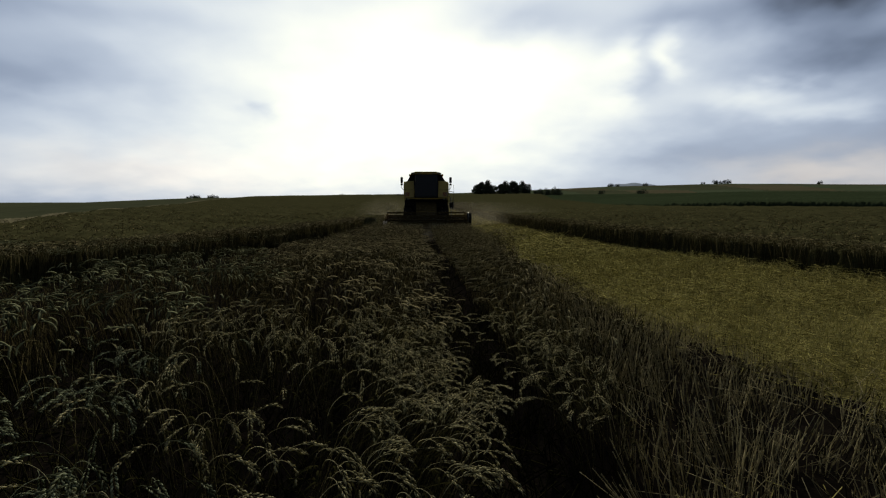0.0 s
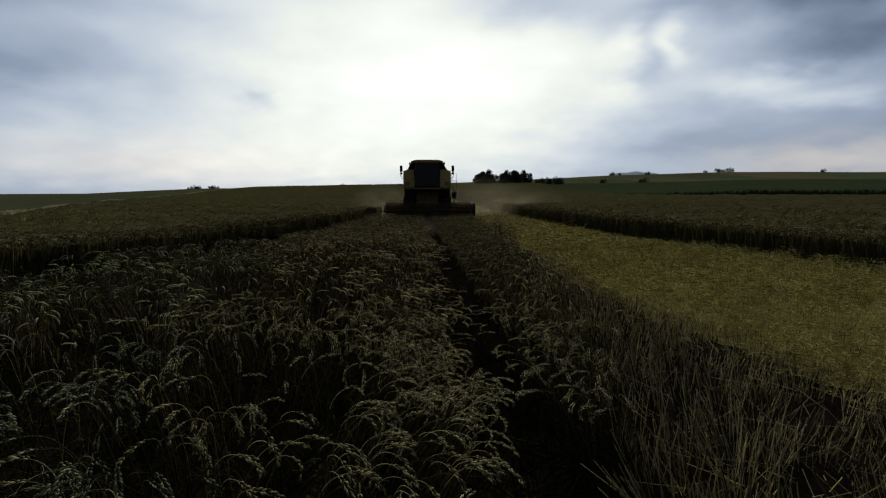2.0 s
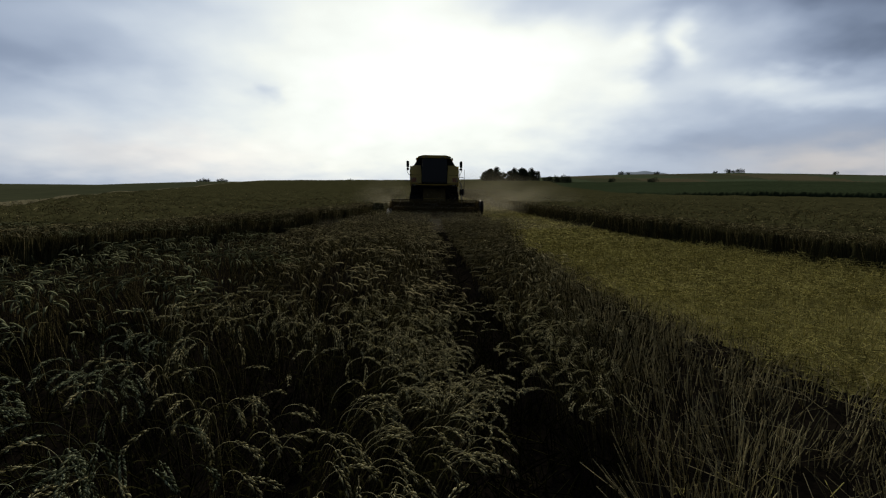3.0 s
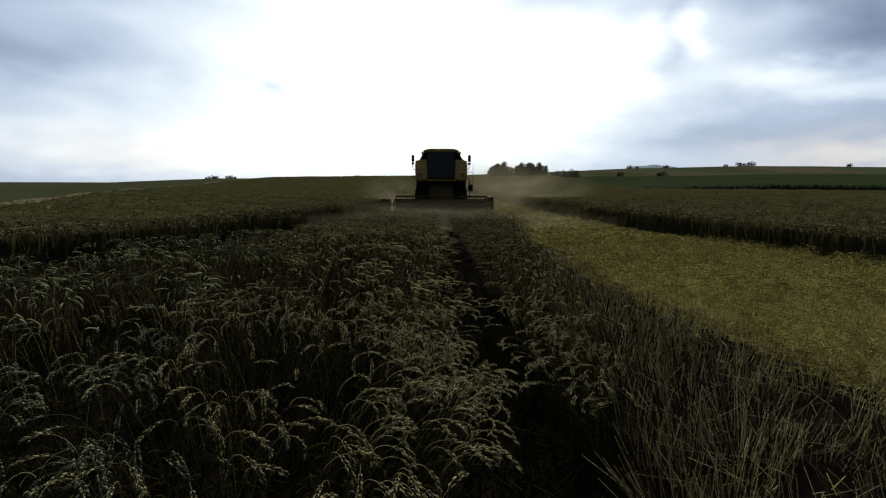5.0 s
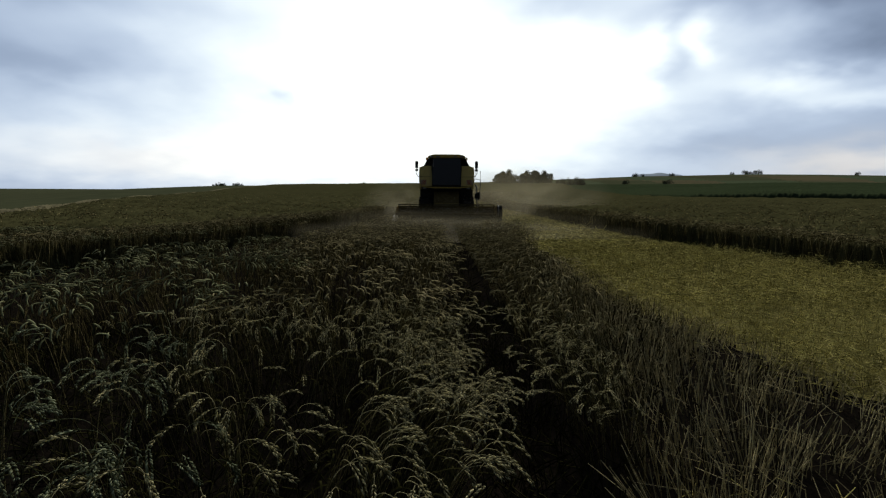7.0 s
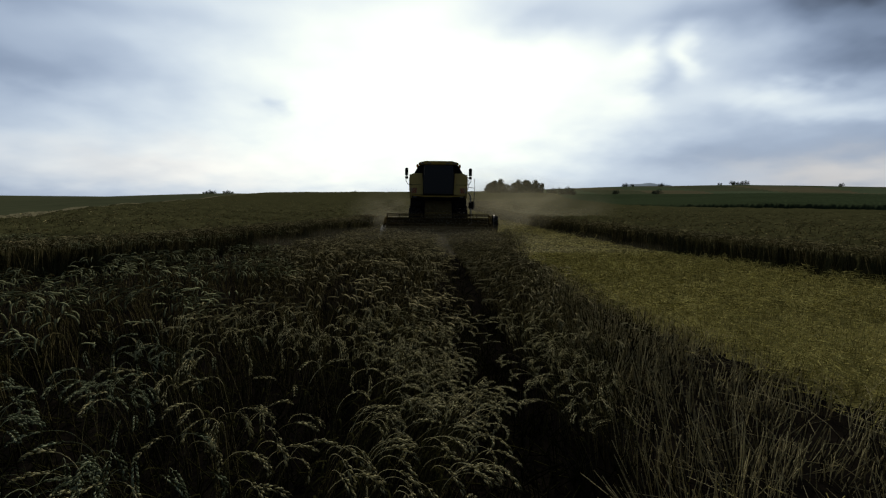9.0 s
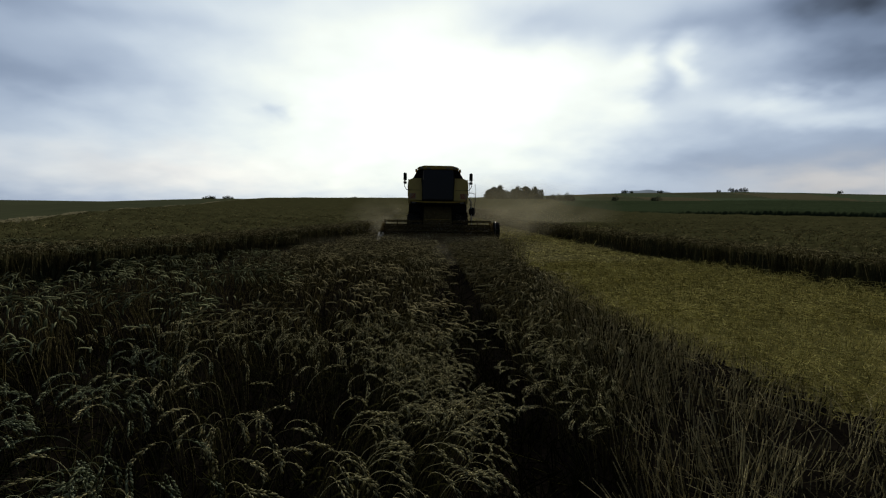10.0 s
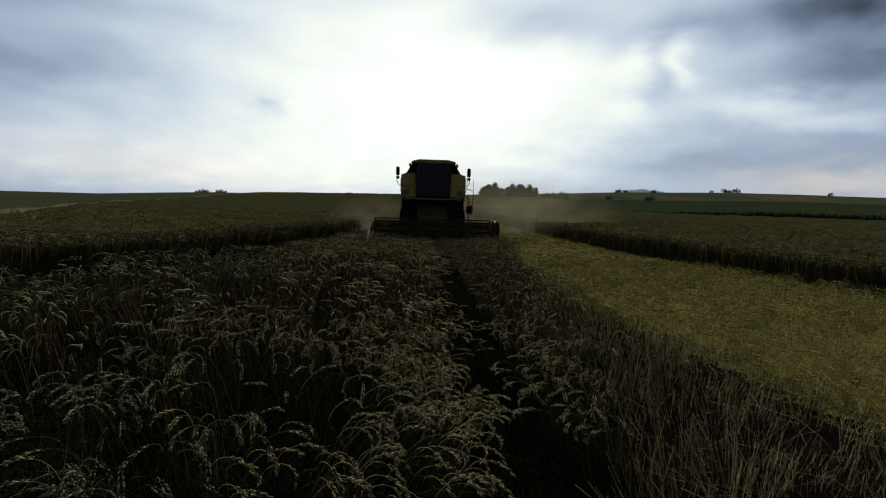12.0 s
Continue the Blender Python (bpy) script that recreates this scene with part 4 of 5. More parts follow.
# ---------------------------------------------------------------- combine harvester, front towards -y, ground at z = 0
def wheel_parts(root, name, x, y, r, width, inner, side):
    w = new(name)
    w.parent = root
    w.location = (x, y, r)
    bm = bmesh.new()
    prof = [(-0.5, inner), (-0.5, 0.84 * r), (-0.40, 0.94 * r), (-0.2, 0.965 * r), (0.2, 0.965 * r), (0.40, 0.94 * r), (0.5, 0.84 * r), (0.5, inner)]
    n = 40
    rings = [[bm.verts.new((u * width, math.cos(6.2832 * k / n) * q, math.sin(6.2832 * k / n) * q)) for u, q in prof] for k in range(n)]
    for k in range(n):
        a, b = rings[k], rings[(k + 1) % n]
        for j in range(len(prof) - 1):
            bm.faces.new((a[j], a[j + 1], b[j + 1], b[j]))
    for k in range(18):
        for s in (-1, 1):
            m = Matrix.Rotation(6.2832 * (k + (0.5 if s > 0 else 0)) / 18, 4, "X") @ Matrix.Translation((s * width * 0.24, 0, r * 0.975)) @ Matrix.Rotation(s * 0.7, 4, "Z")
            box(bm, -width * 0.27, width * 0.27, -0.03, 0.03, -0.03, 0.035, 0, m)
    part("tyre", bm, M["rubber"], w)
    bm = bmesh.new()
    prof = [(0.42, inner * 1.0), (0.36, inner * 0.93), (0.10, inner * 0.88), (0.06, inner * 0.45), (0.16, inner * 0.40), (0.18, 0.02)]
    rings = [[bm.verts.new((u * width * side, math.cos(6.2832 * k / 28) * q, math.sin(6.2832 * k / 28) * q)) for u, q in prof] for k in range(28)]
    for k in range(28):
        a, b = rings[k], rings[(k + 1) % 28]
        for j in range(len(prof) - 1):
            bm.faces.new((a[j], a[j + 1], b[j + 1], b[j]))
    for k in range(8):
        m = Matrix.Rotation(6.2832 * k / 8, 4, "X") @ Matrix.Translation((side * width * 0.12, 0, inner * 0.6))
        box(bm, -0.02, 0.02, -0.015, 0.015, -0.015, 0.015, 0, m)
    part("rim", bm, M["header_paint"], w, "dusty yellow wheel rim")
    return w


def lift_top(root, low):
    """The tall chassis: everything from the platform up stands 0.34 m higher over the axles."""
    skip = {o for w in low for o in (w, *w.children_recursive)}
    for o in root.children_recursive:
        if o not in skip and o.type == "MESH":
            for v in o.data.vertices:
                t = min(max((v.co.z - 1.15) / 0.5, 0.0), 1.0)
                v.co.z += 0.34 * t


def build_harvester():
    root = new("combine_harvester")
    tagged(root, "dusty yellow combine harvester cutting wheat with a wide header", "combine harvester")
    # header: trough with back sheet, floor, end sheets, crop dividers
    bm = bmesh.new()
    prism_x(bm, [(0.06, 0.18), (0.55, 0.12), (0.95, 0.22), (1.08, 0.55), (1.10, 0.98), (1.05, 0.98), (1.02, 0.58), (0.90, 0.27), (0.55, 0.17), (0.06, 0.21)], -2.66, 2.66)
    header = part("header", bm, M["header_paint"], root, "wide dusty grain header")
    bm = bmesh.new()
    box(bm, -2.68, 2.68, 1.0, 1.14, 0.94, 1.05, 0.02)
    part("back_beam", bm, M["header_paint"], header)
    bm = bmesh.new()
    tube(bm, [(-2.66, 1.05, 1.22), (-0.78, 1.05, 1.22)], 0.028, 8)
    tube(bm, [(0.78, 1.05, 1.22), (2.66, 1.05, 1.22)], 0.028, 8)
    part("top_rail", bm, M["header_paint"], header)
    for x in (-2.62, -2.0, -1.4, -0.82, 0.82, 1.4, 2.0, 2.62):
        bm = bmesh.new()
        box(bm, x - 0.025, x + 0.025, 1.03, 1.07, 1.05, 1.21)
        part("rail_post", bm, M["header_paint"], header)
    # drive shield and its pale worn rim at the end of the header
    bm = bmesh.new()
    tube(bm, [(2.72, 0.32, 0.80), (2.98, 0.32, 0.80)], [0.43, 0.40], 28)
    shield = part("drive_shield", bm, M["black"], header, "round black drive shield")
    bm = bmesh.new()
    tube(bm, [(2.80 + 0.05 * math.cos(6.2832 * k / 28), 0.32 + math.cos(6.2832 * k / 28) * 0.435, 0.80 + math.sin(6.2832 * k / 28) * 0.435) for k in range(29)], 0.022, 6)
    part("shield_rim", bm, M["steel"], shield, "pale worn rim")
    for k in range(7):
        bm = bmesh.new()
        box(bm, -2.4 + 0.8 * k - 0.025, -2.4 + 0.8 * k + 0.025, 1.09, 1.15, 0.25, 0.94, 0.006)
        part("stiffener", bm, M["header_paint"], header)
    for s, nm in ((-1, "end_sheet"), (1, "end_sheet")):
        bm = bmesh.new()
        top = 1.06 if s < 0 else 1.16
        prism_x(bm, [(-0.15, 0.14), (1.12, 0.12), (1.14, top), (0.75, top + 0.04), (0.35, top - 0.08), (0.0, 0.80), (-0.30, 0.42)], s * 2.68 - 0.03, s * 2.68 + 0.03)
        part(nm, bm, M["header_paint"], header)
        bm = bmesh.new()
        tube(bm, [(s * 2.70, 0.15, 0.55), (s * 2.73, -0.45, 0.40), (s * 2.76, -1.15, 0.20)], [0.16, 0.10, 0.02], 10)
        part("crop_divider", bm, M["white"] if s < 0 else M["header_paint"], header, "pale pointed crop divider" if s < 0 else "")
    bm = bmesh.new()
    box(bm, -2.65, 2.65, -0.02, 0.08, 0.15, 0.19)
    for k in range(70):
        x = -2.6 + k * 5.2 / 69
        prism_x(bm, [(-0.10, 0.165), (0.0, 0.15), (0.0, 0.185)], x - 0.014, x + 0.014)
    part("cutter_bar", bm, M["header_paint"], header, "worn dusty cutter bar")
    bm = bmesh.new()
    tube(bm, [(-2.6, 0.68, 0.48), (2.6, 0.68, 0.48)], 0.15, 16)
    for s in (-1, 1):
        prev = None
        for k in range(101):
            t = k / 100
            x = s * (0.55 + 2.05 * t)
            a = s * 6.2832 * 3.6 * t
            c = Vector((x, 0.68, 0.48))
            d = Vector((0, math.cos(a), math.sin(a)))
            cur = (bm.verts.new(c + d * 0.14), bm.verts.new(c + d * 0.29))
            if prev:
                bm.faces.new((prev[0], prev[1], cur[1], cur[0]))
            prev = cur
    part("feed_auger", bm, M["header_paint"], header, "dusty feed auger with spiral flights")
    # reel
    reel = new("reel")
    reel.parent = root
    reel.location = (0, 0.22, 0.74)
    bm = bmesh.new()
    tube(bm, [(-2.58, 0, 0), (2.58, 0, 0)], 0.055, 12)
    part("shaft", bm, M["header_paint"], reel)
    for x in (-2.52, -1.26, 0.0, 1.26, 2.52):
        bm = bmesh.new()
        for k in range(6):
            box(bm, x - 0.012, x + 0.012, -0.022, 0.022, 0.04, 0.45, 0, Matrix.Rotation(6.2832 * k / 6, 4, "X"))
        tube(bm, [(x, math.cos(6.2832 * k / 24) * 0.3, math.sin(6.2832 * k / 24) * 0.3) for k in range(25)], 0.012, 5)
        part("spider", bm, M["header_paint"], reel)
    for k in range(6):
        a = 6.2832 * k / 6
        cy, cz = -math.sin(a) * 0.45, math.cos(a) * 0.45
        bm = bmesh.new()
        tube(bm, [(-2.56, cy, cz), (2.56, cy, cz)], 0.024, 8)
        for j in range(34):
            x = -2.5 + j * 5.0 / 33
            tube(bm, [(x, cy, cz), (x, cy + 0.01 - math.sin(a) * 0.13, cz + math.cos(a) * 0.13)], 0.006, 4)
        part("bat", bm, M["header_paint"], reel, "tined reel bat")
    for s in (-1, 1):
        bm = bmesh.new()
        tube(bm, [(s * 2.62, 1.06, 1.12), (s * 2.62, 0.55, 1.02), (s * 2.62, 0.05, 0.76)], 0.04, 8)
        part("reel_arm", bm, M["header_paint"], root)
    # feeder house
    bm = bmesh.new()
    prism_x(bm, [(1.10, 0.25), (1.10, 1.0), (2.7, 1.75), (2.9, 1.0)], -0.72, 0.72)
    bmesh.ops.bevel(bm, geom=bm.edges[:], offset=0.02, segments=1, affect="EDGES")
    feeder = part("feeder_house", bm, M["header_paint"], root, "dusty brown feeder house with ribs")
    for z in (0.62, 0.80, 0.97, 1.20):
        bm = bmesh.new()
        d = 1.07 + max(0.0, z - 1.0) * 2.13
        box(bm, -0.66, 0.66, d, d + 0.05, z - 0.03, z + 0.03, 0.006)
        part("rib", bm, M["yellow_dusty"], feeder, "dusty yellow rib")
    # running gear
    wheels = [wheel_parts(root, "front_wheel", s * 1.27, 2.75, 0.82, 0.66, 0.42, s) for s in (-1, 1)]
    wheels += [wheel_parts(root, "rear_wheel", s * 1.15, 6.25, 0.55, 0.40, 0.28, s) for s in (-1, 1)]
    for s in (-1, 1):
        bm = bmesh.new()
        box(bm, s * 0.85 - 0.13, s * 0.85 + 0.13, 2.4, 3.2, 0.55, 1.78, 0.03)
        part("final_drive", bm, M["black"], root)
        bm = bmesh.new()
        box(bm, s * 1.22 - 0.30, s * 1.22 + 0.30, 2.30, 3.4, 1.42, 1.72, 0.03)
        part("fender", bm, M["black"], root)
    bm = bmesh.new()
    box(bm, -1.0, 1.0, 2.6, 2.9, 0.68, 0.96, 0.03)
    part("front_axle", bm, M["black"], root)
    bm = bmesh.new()
    box(bm, -1.0, 1.0, 6.15, 6.35, 0.46, 0.64, 0.03)
    part("rear_axle", bm, M["black"], root)
    bm = bmesh.new()
    box(bm, -0.72, 0.72, 2.45, 7.2, 0.72, 1.9, 0.04)
    part("threshing_body", bm, M["black"], root)
    bm = bmesh.new()
    box(bm, -1.42, 1.42, 2.02, 3.3, 1.70, 1.90, 0.03)
    part("platform", bm, M["black"], root, "dark cab platform")
    bm = bmesh.new()
    prism(bm, [(-1.40, 1.84), (-0.7, 1.78), (0.7, 1.78), (1.40, 1.84), (1.42, 1.90), (0.7, 1.85), (-0.7, 1.85), (-1.42, 1.90)], 1.97, 2.02)
    part("platform_lip", bm, M["yellow_dusty"], root, "dusty yellow lip of the platform")
    # yellow shoulder panels either side of the cab
    for s in (-1, 1):
        bm = bmesh.new()
        prism(bm, [(s * 0.80, 1.90), (s * 1.44, 1.90), (s * 1.53, 1.97), (s * 1.57, 2.12), (s * 1.58, 2.72), (s * 1.55, 2.86), (s * 1.46, 2.98), (s * 1.32, 3.04), (s * 0.80, 3.04)], 2.10, 2.55)
        bmesh.ops.bevel(bm, geom=bm.edges[:], offset=0.03, segments=2, affect="EDGES")
        p = part("shoulder_panel", bm, M["yellow"], root, "yellow body panel beside the cab")
        bm = bmesh.new()
        box(bm, s * 1.18 - 0.26, s * 1.18 + 0.26, 2.075, 2.092, 2.42, 2.434)
        part("seam", bm, M["black"], p)
        # red and white slanted warning board
        plate = bmesh.new()
        box(plate, s * 1.32 - 0.17, s * 1.32 + 0.17, 2.07, 2.096, 1.98, 2.26, 0.008)
        board = part("warning_board", plate, M["board"], root, "red and white striped warning board")
        for k in range(3):
            bm = bmesh.new()
            u = -0.17 + k * 0.125
            o = [(u - 0.06, 1.985), (u + 0.01, 1.985), (u + 0.23, 2.255), (u + 0.16, 2.255)]
            prism(bm, [(s * 1.32 - s * min(max(a, -0.168), 0.168), z) for a, z in o], 2.062, 2.069)
            part("stripe", bm, M["red"], board)
        bm = bmesh.new()
        prism_x(bm, [(2.56, 1.75), (7.0, 1.55), (7.35, 2.0), (7.1, 3.0), (2.56, 3.0)], s * 1.54 - 0.04, s * 1.54 + 0.04)
        sp = part("side_panel", bm, M["yellow"], root)
        bm = bmesh.new()
        prism_x(bm, [(3.2, 1.2), (6.2, 1.2), (6.6, 1.54), (2.9, 1.70)], s * 1.40 - 0.03, s * 1.40 + 0.03)
        part("side_shield", bm, M["black"], root)
        for k in range(6):
            bm = bmesh.new()
            box(bm, s * 1.585 - 0.004, s * 1.585 + 0.004, 5.4, 6.6, 2.3 + 0.09 * k, 2.34 + 0.09 * k)
            part("louvre", bm, M["black"], sp)
    bm = bmesh.new()
    box(bm, -1.40, 1.40, 2.56, 7.1, 1.9, 3.0, 0.03)
    part("inner_body", bm, M["black"], root)
    bm = bmesh.new()
    prism_x(bm, [(3.45, 3.0), (3.45, 3.48), (3.7, 3.56), (5.6, 3.56), (5.9, 3.0)], -1.16, 1.16)
    bmesh.ops.bevel(bm, geom=bm.edges[:], offset=0.03, segments=1, affect="EDGES")
    part("grain_tank", bm, M["black"], root, "dark grain tank covers")
    bm = bmesh.new()
    prism_x(bm, [(5.9, 3.0), (5.9, 3.35), (7.0, 3.3), (7.2, 3.0)], -1.2, 1.2)
    part("engine_hood", bm, M["yellow"], root)
    bm = bmesh.new()
    tube(bm, [(0.95, 6.3, 3.3), (0.95, 6.3, 3.62), (0.95, 6.42, 3.74)], 0.06, 10)
    part("exhaust_pipe", bm, M["steel"], root)
    bm = bmesh.new()
    prism_x(bm, [(7.2, 1.0), (7.2, 2.2), (7.9, 1.9), (8.0, 0.9)], -0.75, 0.75)
    part("straw_chopper", bm, M["header_paint"], root)
    bm = bmesh.new()
    tube(bm, [(1.25, 3.9, 2.9), (1.25, 4.0, 3.1), (1.2, 4.3, 3.2), (1.2, 8.2, 3.2), (1.2, 8.5, 3.05)], 0.15, 12)
    part("unloading_auger", bm, M["yellow_dusty"], root, "folded unloading auger tube")
    # cab
    cab = new("cab")
    cab.parent = root
    bm = bmesh.new()
    box(bm, -0.82, 0.82, 1.98, 3.45, 1.84, 1.95, 0.02)
    part("cab_floor", bm, M["black"], cab)
    bm = bmesh.new()
    box(bm, -0.78, 0.78, 3.38, 3.45, 1.95, 3.45, 0.01)
    part("rear_wall", bm, M["black"], cab)
    bm = bmesh.new()
    prism(bm, [(-0.78, 1.95), (0.78, 1.95), (0.82, 2.9), (0.78, 3.46), (-0.78, 3.46), (-0.82, 2.9)], 1.90, 1.915)
    part("windscreen", bm, M["glass"], cab, "dark tinted curved windscreen")
    for s in (-1, 1):
        bm = bmesh.new()
        tube(bm, [(s * 0.79, 1.92, 1.93), (s * 0.83, 1.90, 2.9), (s * 0.79, 1.93, 3.48)], 0.035, 8)
        part("front_pillar", bm, M["black"], cab)
        bm = bmesh.new()
        prism_x(bm, [(1.96, 2.0), (3.36, 2.0), (3.36, 3.44), (1.96, 3.44)], s * 0.815 - 0.006, s * 0.815 + 0.006)
        part("side_window", bm, M["glass"], cab)
        bm = bmesh.new()
        prism(bm, [(s * 0.84, 3.04), (s * 1.32, 3.04), (s * 1.04, 3.50), (s * 0.84, 3.50)], 2.30, 3.4)
        part("side_hood", bm, M["black"], cab, "dark hood beside the cab")
    bm = bmesh.new()
    box(bm, -0.26, 0.26, 2.75, 3.3, 2.2, 2.36, 0.05)
    box(bm, -0.24, 0.24, 3.15, 3.32, 2.36, 2.95, 0.05)
    part("seat", bm, M["black"], cab)
    bm = bmesh.new()
    tube(bm, [(0, 2.25, 1.95), (0, 2.40, 2.55)], 0.035, 8)
    tube(bm, [(math.cos(6.2832 * k / 20) * 0.2, 2.40 - math.sin(6.2832 * k / 20) * 0.06, 2.57 + math.sin(6.2832 * k / 20) * 0.18) for k in range(21)], 0.014, 6)
    part("steering_wheel", bm, M["black"], cab)
    bm = bmesh.new()
    prism(bm, [(-1.08, 3.48), (1.08, 3.48), (1.02, 3.58), (0.70, 3.66), (-0.70, 3.66), (-1.02, 3.58)], 1.72, 3.5)
    bmesh.ops.bevel(bm, geom=bm.edges[:], offset=0.025, segments=2, affect="EDGES")
    roof = part("roof", bm, M["yellow_dusty"], cab, "dusty yellow cab roof")
    for x in (-0.85, -0.5, 0.5, 0.85):
        bm = bmesh.new()
        box(bm, x - 0.1, x + 0.1, 1.70, 1.78, 3.495, 3.565, 0.012)
        part("work_light", bm, M["lens"], cab)
    bm = bmesh.new()
    tube(bm, [(-0.76, 1.885, 2.95), (-0.75, 1.885, 3.42)], 0.02, 6)
    part("wiper_arm", bm, M["steel"], cab)
    for s in (-1, 1):
        bm = bmesh.new()
        tube(bm, [(s * 1.14, 2.35, 3.30), (s * 1.14, 2.35, 3.38)], 0.025, 8)
        tube(bm, [(s * 1.14, 2.35, 3.38), (s * 1.14, 2.35, 3.50), (s * 1.14, 2.35, 3.53)], [0.062, 0.058, 0.03], 12)
        part("beacon", bm, M["amber"], root, "amber beacon")
        # mirror on its bent arm
        bm = bmesh.new()
        tube(bm, [(s * 1.40, 2.05, 2.42), (s * 1.62, 1.85, 2.44), (s * 1.72, 1.75, 2.62), (s * 1.70, 1.75, 3.3)], 0.017, 6)
        arm = part("mirror_arm", bm, M["black"], root)
        bm = bmesh.new()
        box(bm, s * 1.68 - 0.085, s * 1.68 + 0.085, 1.69, 1.76, 2.88, 3.28, 0.025)
        part("mirror", bm, M["black"], arm, "tall rear-view mirror housing")
        bm = bmesh.new()
        box(bm, s * 1.68 - 0.08, s * 1.68 + 0.08, 1.69, 1.76, 2.72, 2.85, 0.02)
        part("wide_mirror", bm, M["black"], arm)
        bm = bmesh.new()
        box(bm, s * 1.25 - 0.10, s * 1.25 + 0.10, 2.00, 2.06, 1.74, 1.86, 0.015)
        part("headlight", bm, M["lens"], root)
    # ladder and handrails on the right-hand side of the front
    ladder = new("ladder")
    ladder.parent = root
    for y in (1.75, 2.2):
        bm = bmesh.new()
        tube(bm, [(1.78, y, 0.55), (1.72, y, 1.85), (1.62, y, 2.0)], 0.022, 6)
        # front rail is white because the light on it is put into its colour
        part("rail", bm, M["white"] if y < 2 else M["steel"], ladder)
    for k in range(5):
        bm = bmesh.new()
        box(bm, 1.62, 1.86, 1.75, 2.2, 0.6 + 0.27 * k, 0.63 + 0.27 * k, 0.006)
        part("step", bm, M["black"], ladder)
    for pts in ([(1.86, 1.72, 1.3), (1.92, 1.72, 2.1), (1.90, 1.72, 2.75)], [(1.48, 1.95, 1.95), (1.60, 1.8, 2.3), (1.62, 1.8, 2.75), (1.5, 2.05, 2.9)], [(1.60, 1.8, 2.3), (1.75, 1.75, 2.3), (1.88, 1.72, 2.25)]):
        bm = bmesh.new()
        tube(bm, pts, 0.018, 6)
        part("handrail", bm, M["steel"], ladder)
    bm = bmesh.new()
    box(bm, 1.62, 1.92, 1.72, 1.9, 1.35, 1.6, 0.04)
    part("tool_box", bm, M["black"], ladder)
    lift_top(root, [header, reel, *wheels])
    return root, reel, wheels


HARVESTER, REEL, WHEELS = build_harvester()


def build_dust():
    """Chaff and dust blown out beside and behind the harvester, as fine flecks."""
    g = np.random.RandomState(77)
    n = 16000
    k = g.uniform(0, 1, n)
    x = np.where(k < 0.72, 1.6 + g.gamma(1.7, 0.9, n), np.where(k < 0.88, g.normal(0, 2.6, n), -2.2 - g.gamma(1.5, 0.8, n)))
    y = np.where(k < 0.72, 2 + g.gamma(2.0, 2.6, n), np.where(k < 0.88, g.normal(-0.2, 0.5, n), 2 + g.gamma(2, 2.0, n)))
    z = np.where((k >= 0.72) & (k < 0.88), 0.5 + np.abs(g.normal(0, 0.35, n)), 0.25 + g.gamma(1.8, 0.65, n))
    z = np.minimum(z, 1.2 + 0.5 * g.uniform(0, 1, n))
    p = np.stack([x, y, z], 1)
    s = g.uniform(0.010, 0.020, (n, 1, 1))
    v = (p[:, None] + g.normal(0, 1, (n, 4, 3)) * s * 0.7).reshape(-1, 3)
    t = (np.array([(0, 1, 2), (0, 2, 3), (0, 3, 1), (1, 3, 2)])[None] + (np.arange(n) * 4)[:, None, None]).reshape(-1, 3)
    return tagged(new("dust", mesh_from("dust", v, tris=t, mats=[M["dust"]])), "thin tan dust and chaff drifting beside the harvester", "dust", kind="stuff")


DUST = build_dust()


def build_veils():
    """Billowing sheets of finer dust round the harvester."""
    out = []
    for k, (x, y, z, sx, sy, sz) in enumerate(((3.4, 4.5, 1.6, 4.2, 1.5, 2.3), (6.0, 9.0, 1.4, 6.0, 2.0, 2.2), (-3.4, 6.0, 0.9, 2.8, 1.4, 1.6), (0.2, -0.9, -0.25, 4.8, 0.5, 0.65), (0.8, -3.2, 0.05, 8.5, 0.8, 1.0), (0.8, -7.0, -0.15, 10.0, 0.8, 1.0))):
        n, m = 33, 17
        u, w = np.meshgrid(np.linspace(-1, 1, n), np.linspace(-1, 1, m), indexing="ij")
        d = waves(u * 3, w * 3, 80 + k, [(2.4, 0.16), (1.0, 0.06)]) * (1 - 0.5 * np.hypot(u, w))
        v = np.stack([u, d, w], -1).reshape(-1, 3)
        ob = new("dust_cloud", mesh_from("dust_cloud", v, tris=grid_tris(n, m), mats=[M["veil"]], smooth=True))
        ob.scale = (sx, sy, sz)
        tagged(ob, "thin tan dust cloud beside the harvester" if k else "thin tan dust cloud blown from the straw chopper", "dust", kind="stuff")
        out.append((ob, x, y, z))
    return out


VEILS = build_veils()


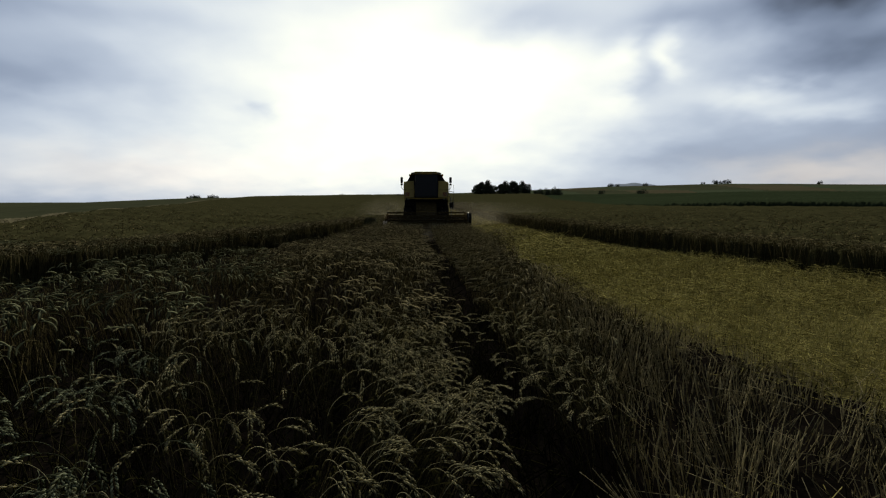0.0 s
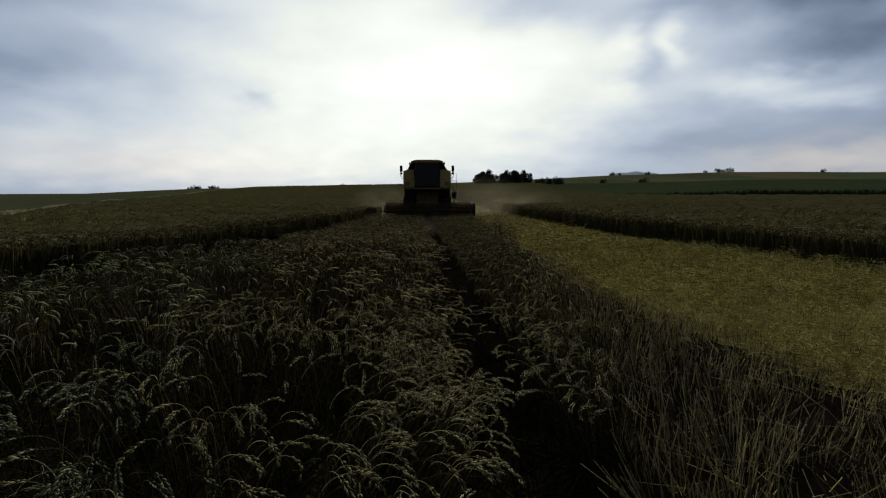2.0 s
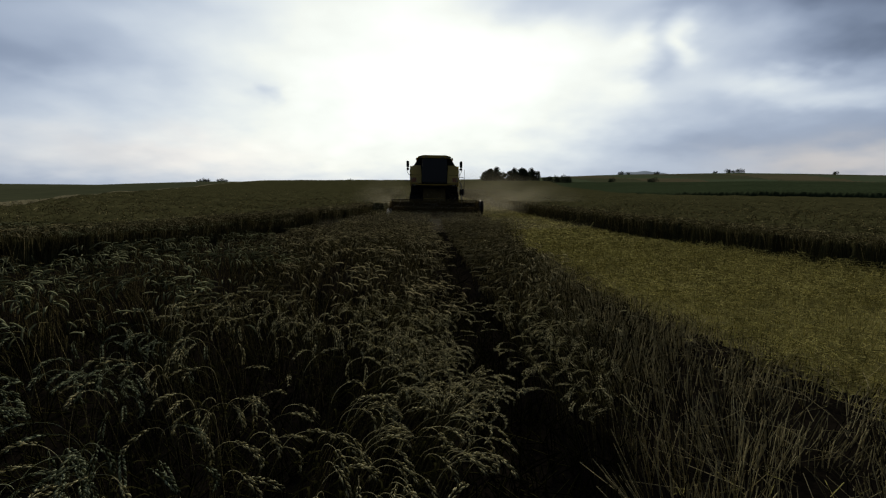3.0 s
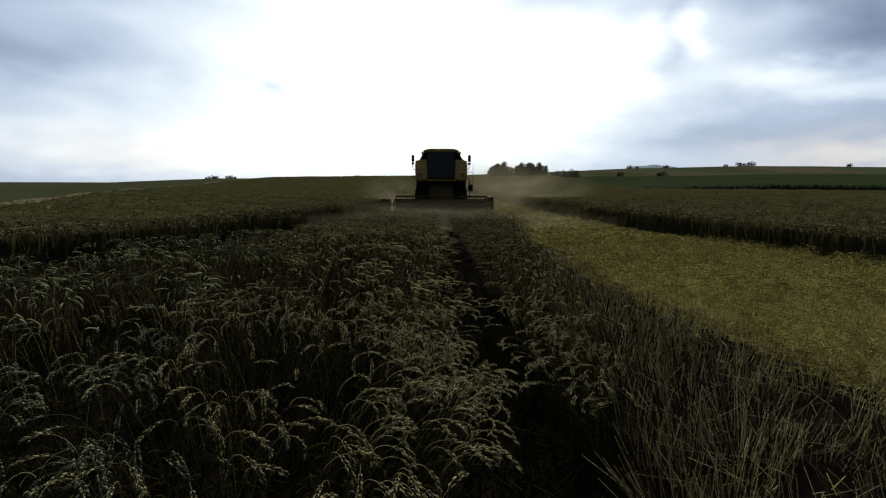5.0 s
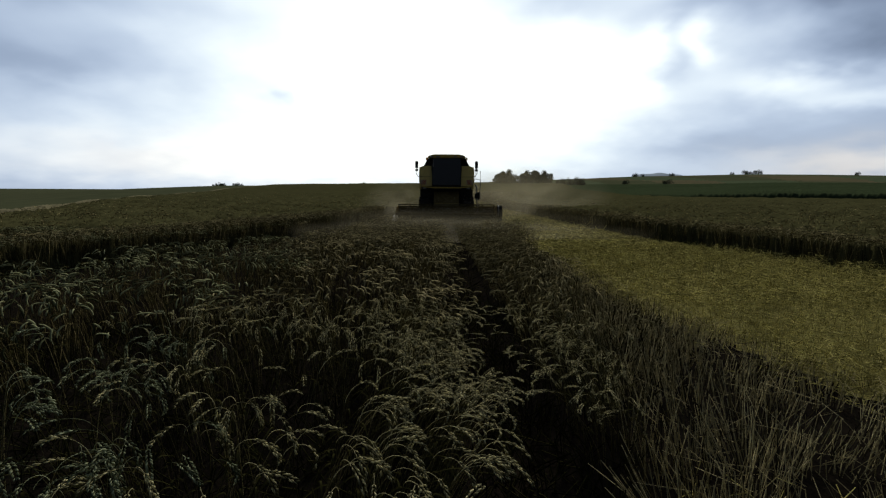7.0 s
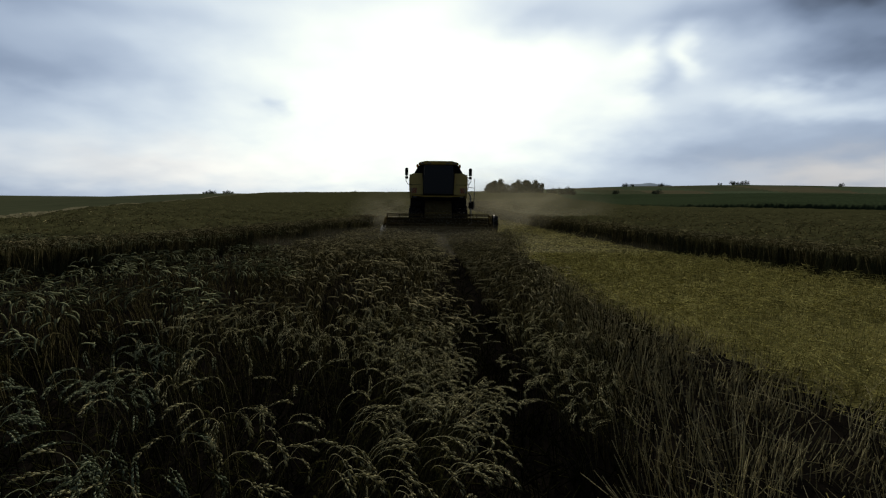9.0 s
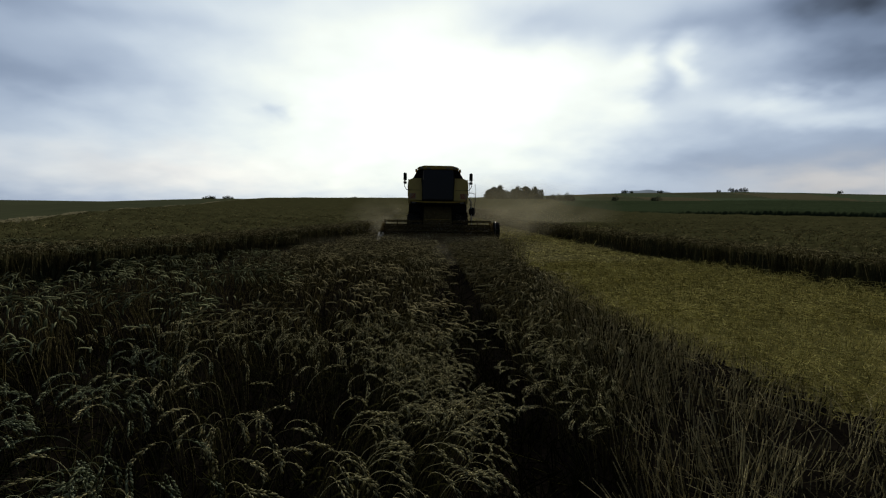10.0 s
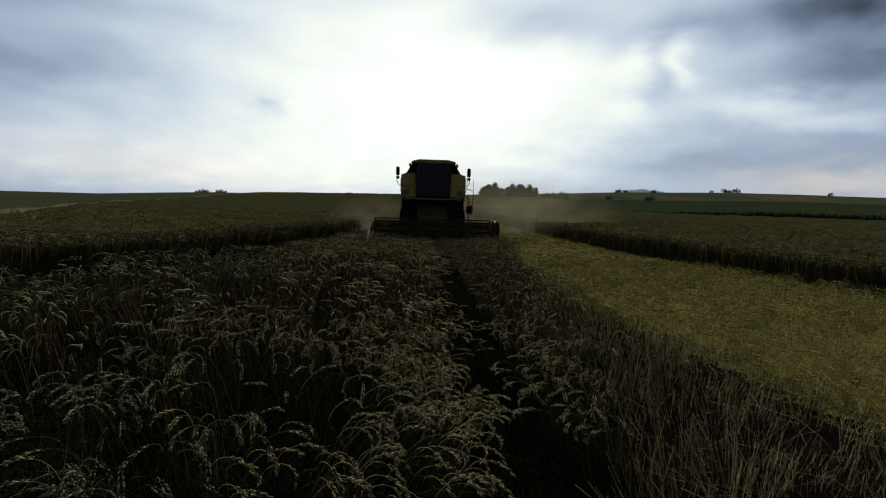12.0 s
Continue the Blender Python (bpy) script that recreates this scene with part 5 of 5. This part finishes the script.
# ---------------------------------------------------------------- what moves
def motions():
    rows = []
    for t in (0.0, 3.0, 6.0, 9.0, 12.0):
        y = START - SPEED * t
        rows.append((t, pose(BEARING * y, y, float(land(BEARING * y, y + 2.5)), 0, 0, 2.1)))
    walk(HARVESTER, rows)
    walk(DUST, [(t, pose(BEARING * (START - SPEED * t), START + 0.3 - SPEED * t, 0.12 * math.sin(t), 0, 0, 2.1)) for t in (0.0, 2.0, 4.0, 6.0, 8.0, 10.0, 12.0)])
    for k, (ob, x, y, z) in enumerate(VEILS):
        rows = []
        for t in (0.0, 2.0, 4.0, 6.0, 8.0, 10.0, 12.0):
            d = START - SPEED * t
            swell = math.exp(-((t - 6.5) / 4.0) ** 2)
            grow = -1.9 * max(0.0, 1 - t / 4.8) if k < 2 else -0.7 * (1 - swell) if k > 3 else -0.25 * (1 - swell)
            rows.append((t, pose(BEARING * d + x + 0.2 * math.sin(0.7 * t + k), d + y, z + grow + 0.1 * math.sin(1.1 * t + 2 * k))))
        walk(ob, rows)
    walk(REEL, [(0.5 * k, pose(0, 0.22, 0.74, 66 * k)) for k in range(25)])
    for w in WHEELS:
        x, y, r = w.location
        walk(w, [(t, pose(x, y, r, math.degrees(SPEED * t / r))) for t in range(13)])
    for ob, t in SWATHS:
        t0, t1 = max(t, 0.0), max(t + 1.2, 0.4)
        rows = [(0.0, pose(0, 0, 0 if t > 0 else -0.5))]
        if 0 < t0 < 11.5:
            rows.append((t0, pose(0, 0, 0)))
        if t1 < 11.9:
            rows.append((t1, pose(0, 0, -0.74)))
        rows.append((12.0, pose(0, 0, -0.74 if t1 < 11.9 else 0)))
        walk(ob, rows)
    for n, (ob, m) in enumerate(STALKS):
        x, y = m.translation.x, m.translation.y
        rows = []
        for k in range(13):
            a = 1.1 * math.sin(0.9 * k + 1.3 * x + 0.8 * y) + 0.7 * math.sin(2.3 * k + n)
            rows.append((float(k), Matrix.Translation(m.translation) @ pose(0, 0, 0, 0.5 * a, a) @ m.to_quaternion().to_matrix().to_4x4()))
        walk(ob, rows)


motions()
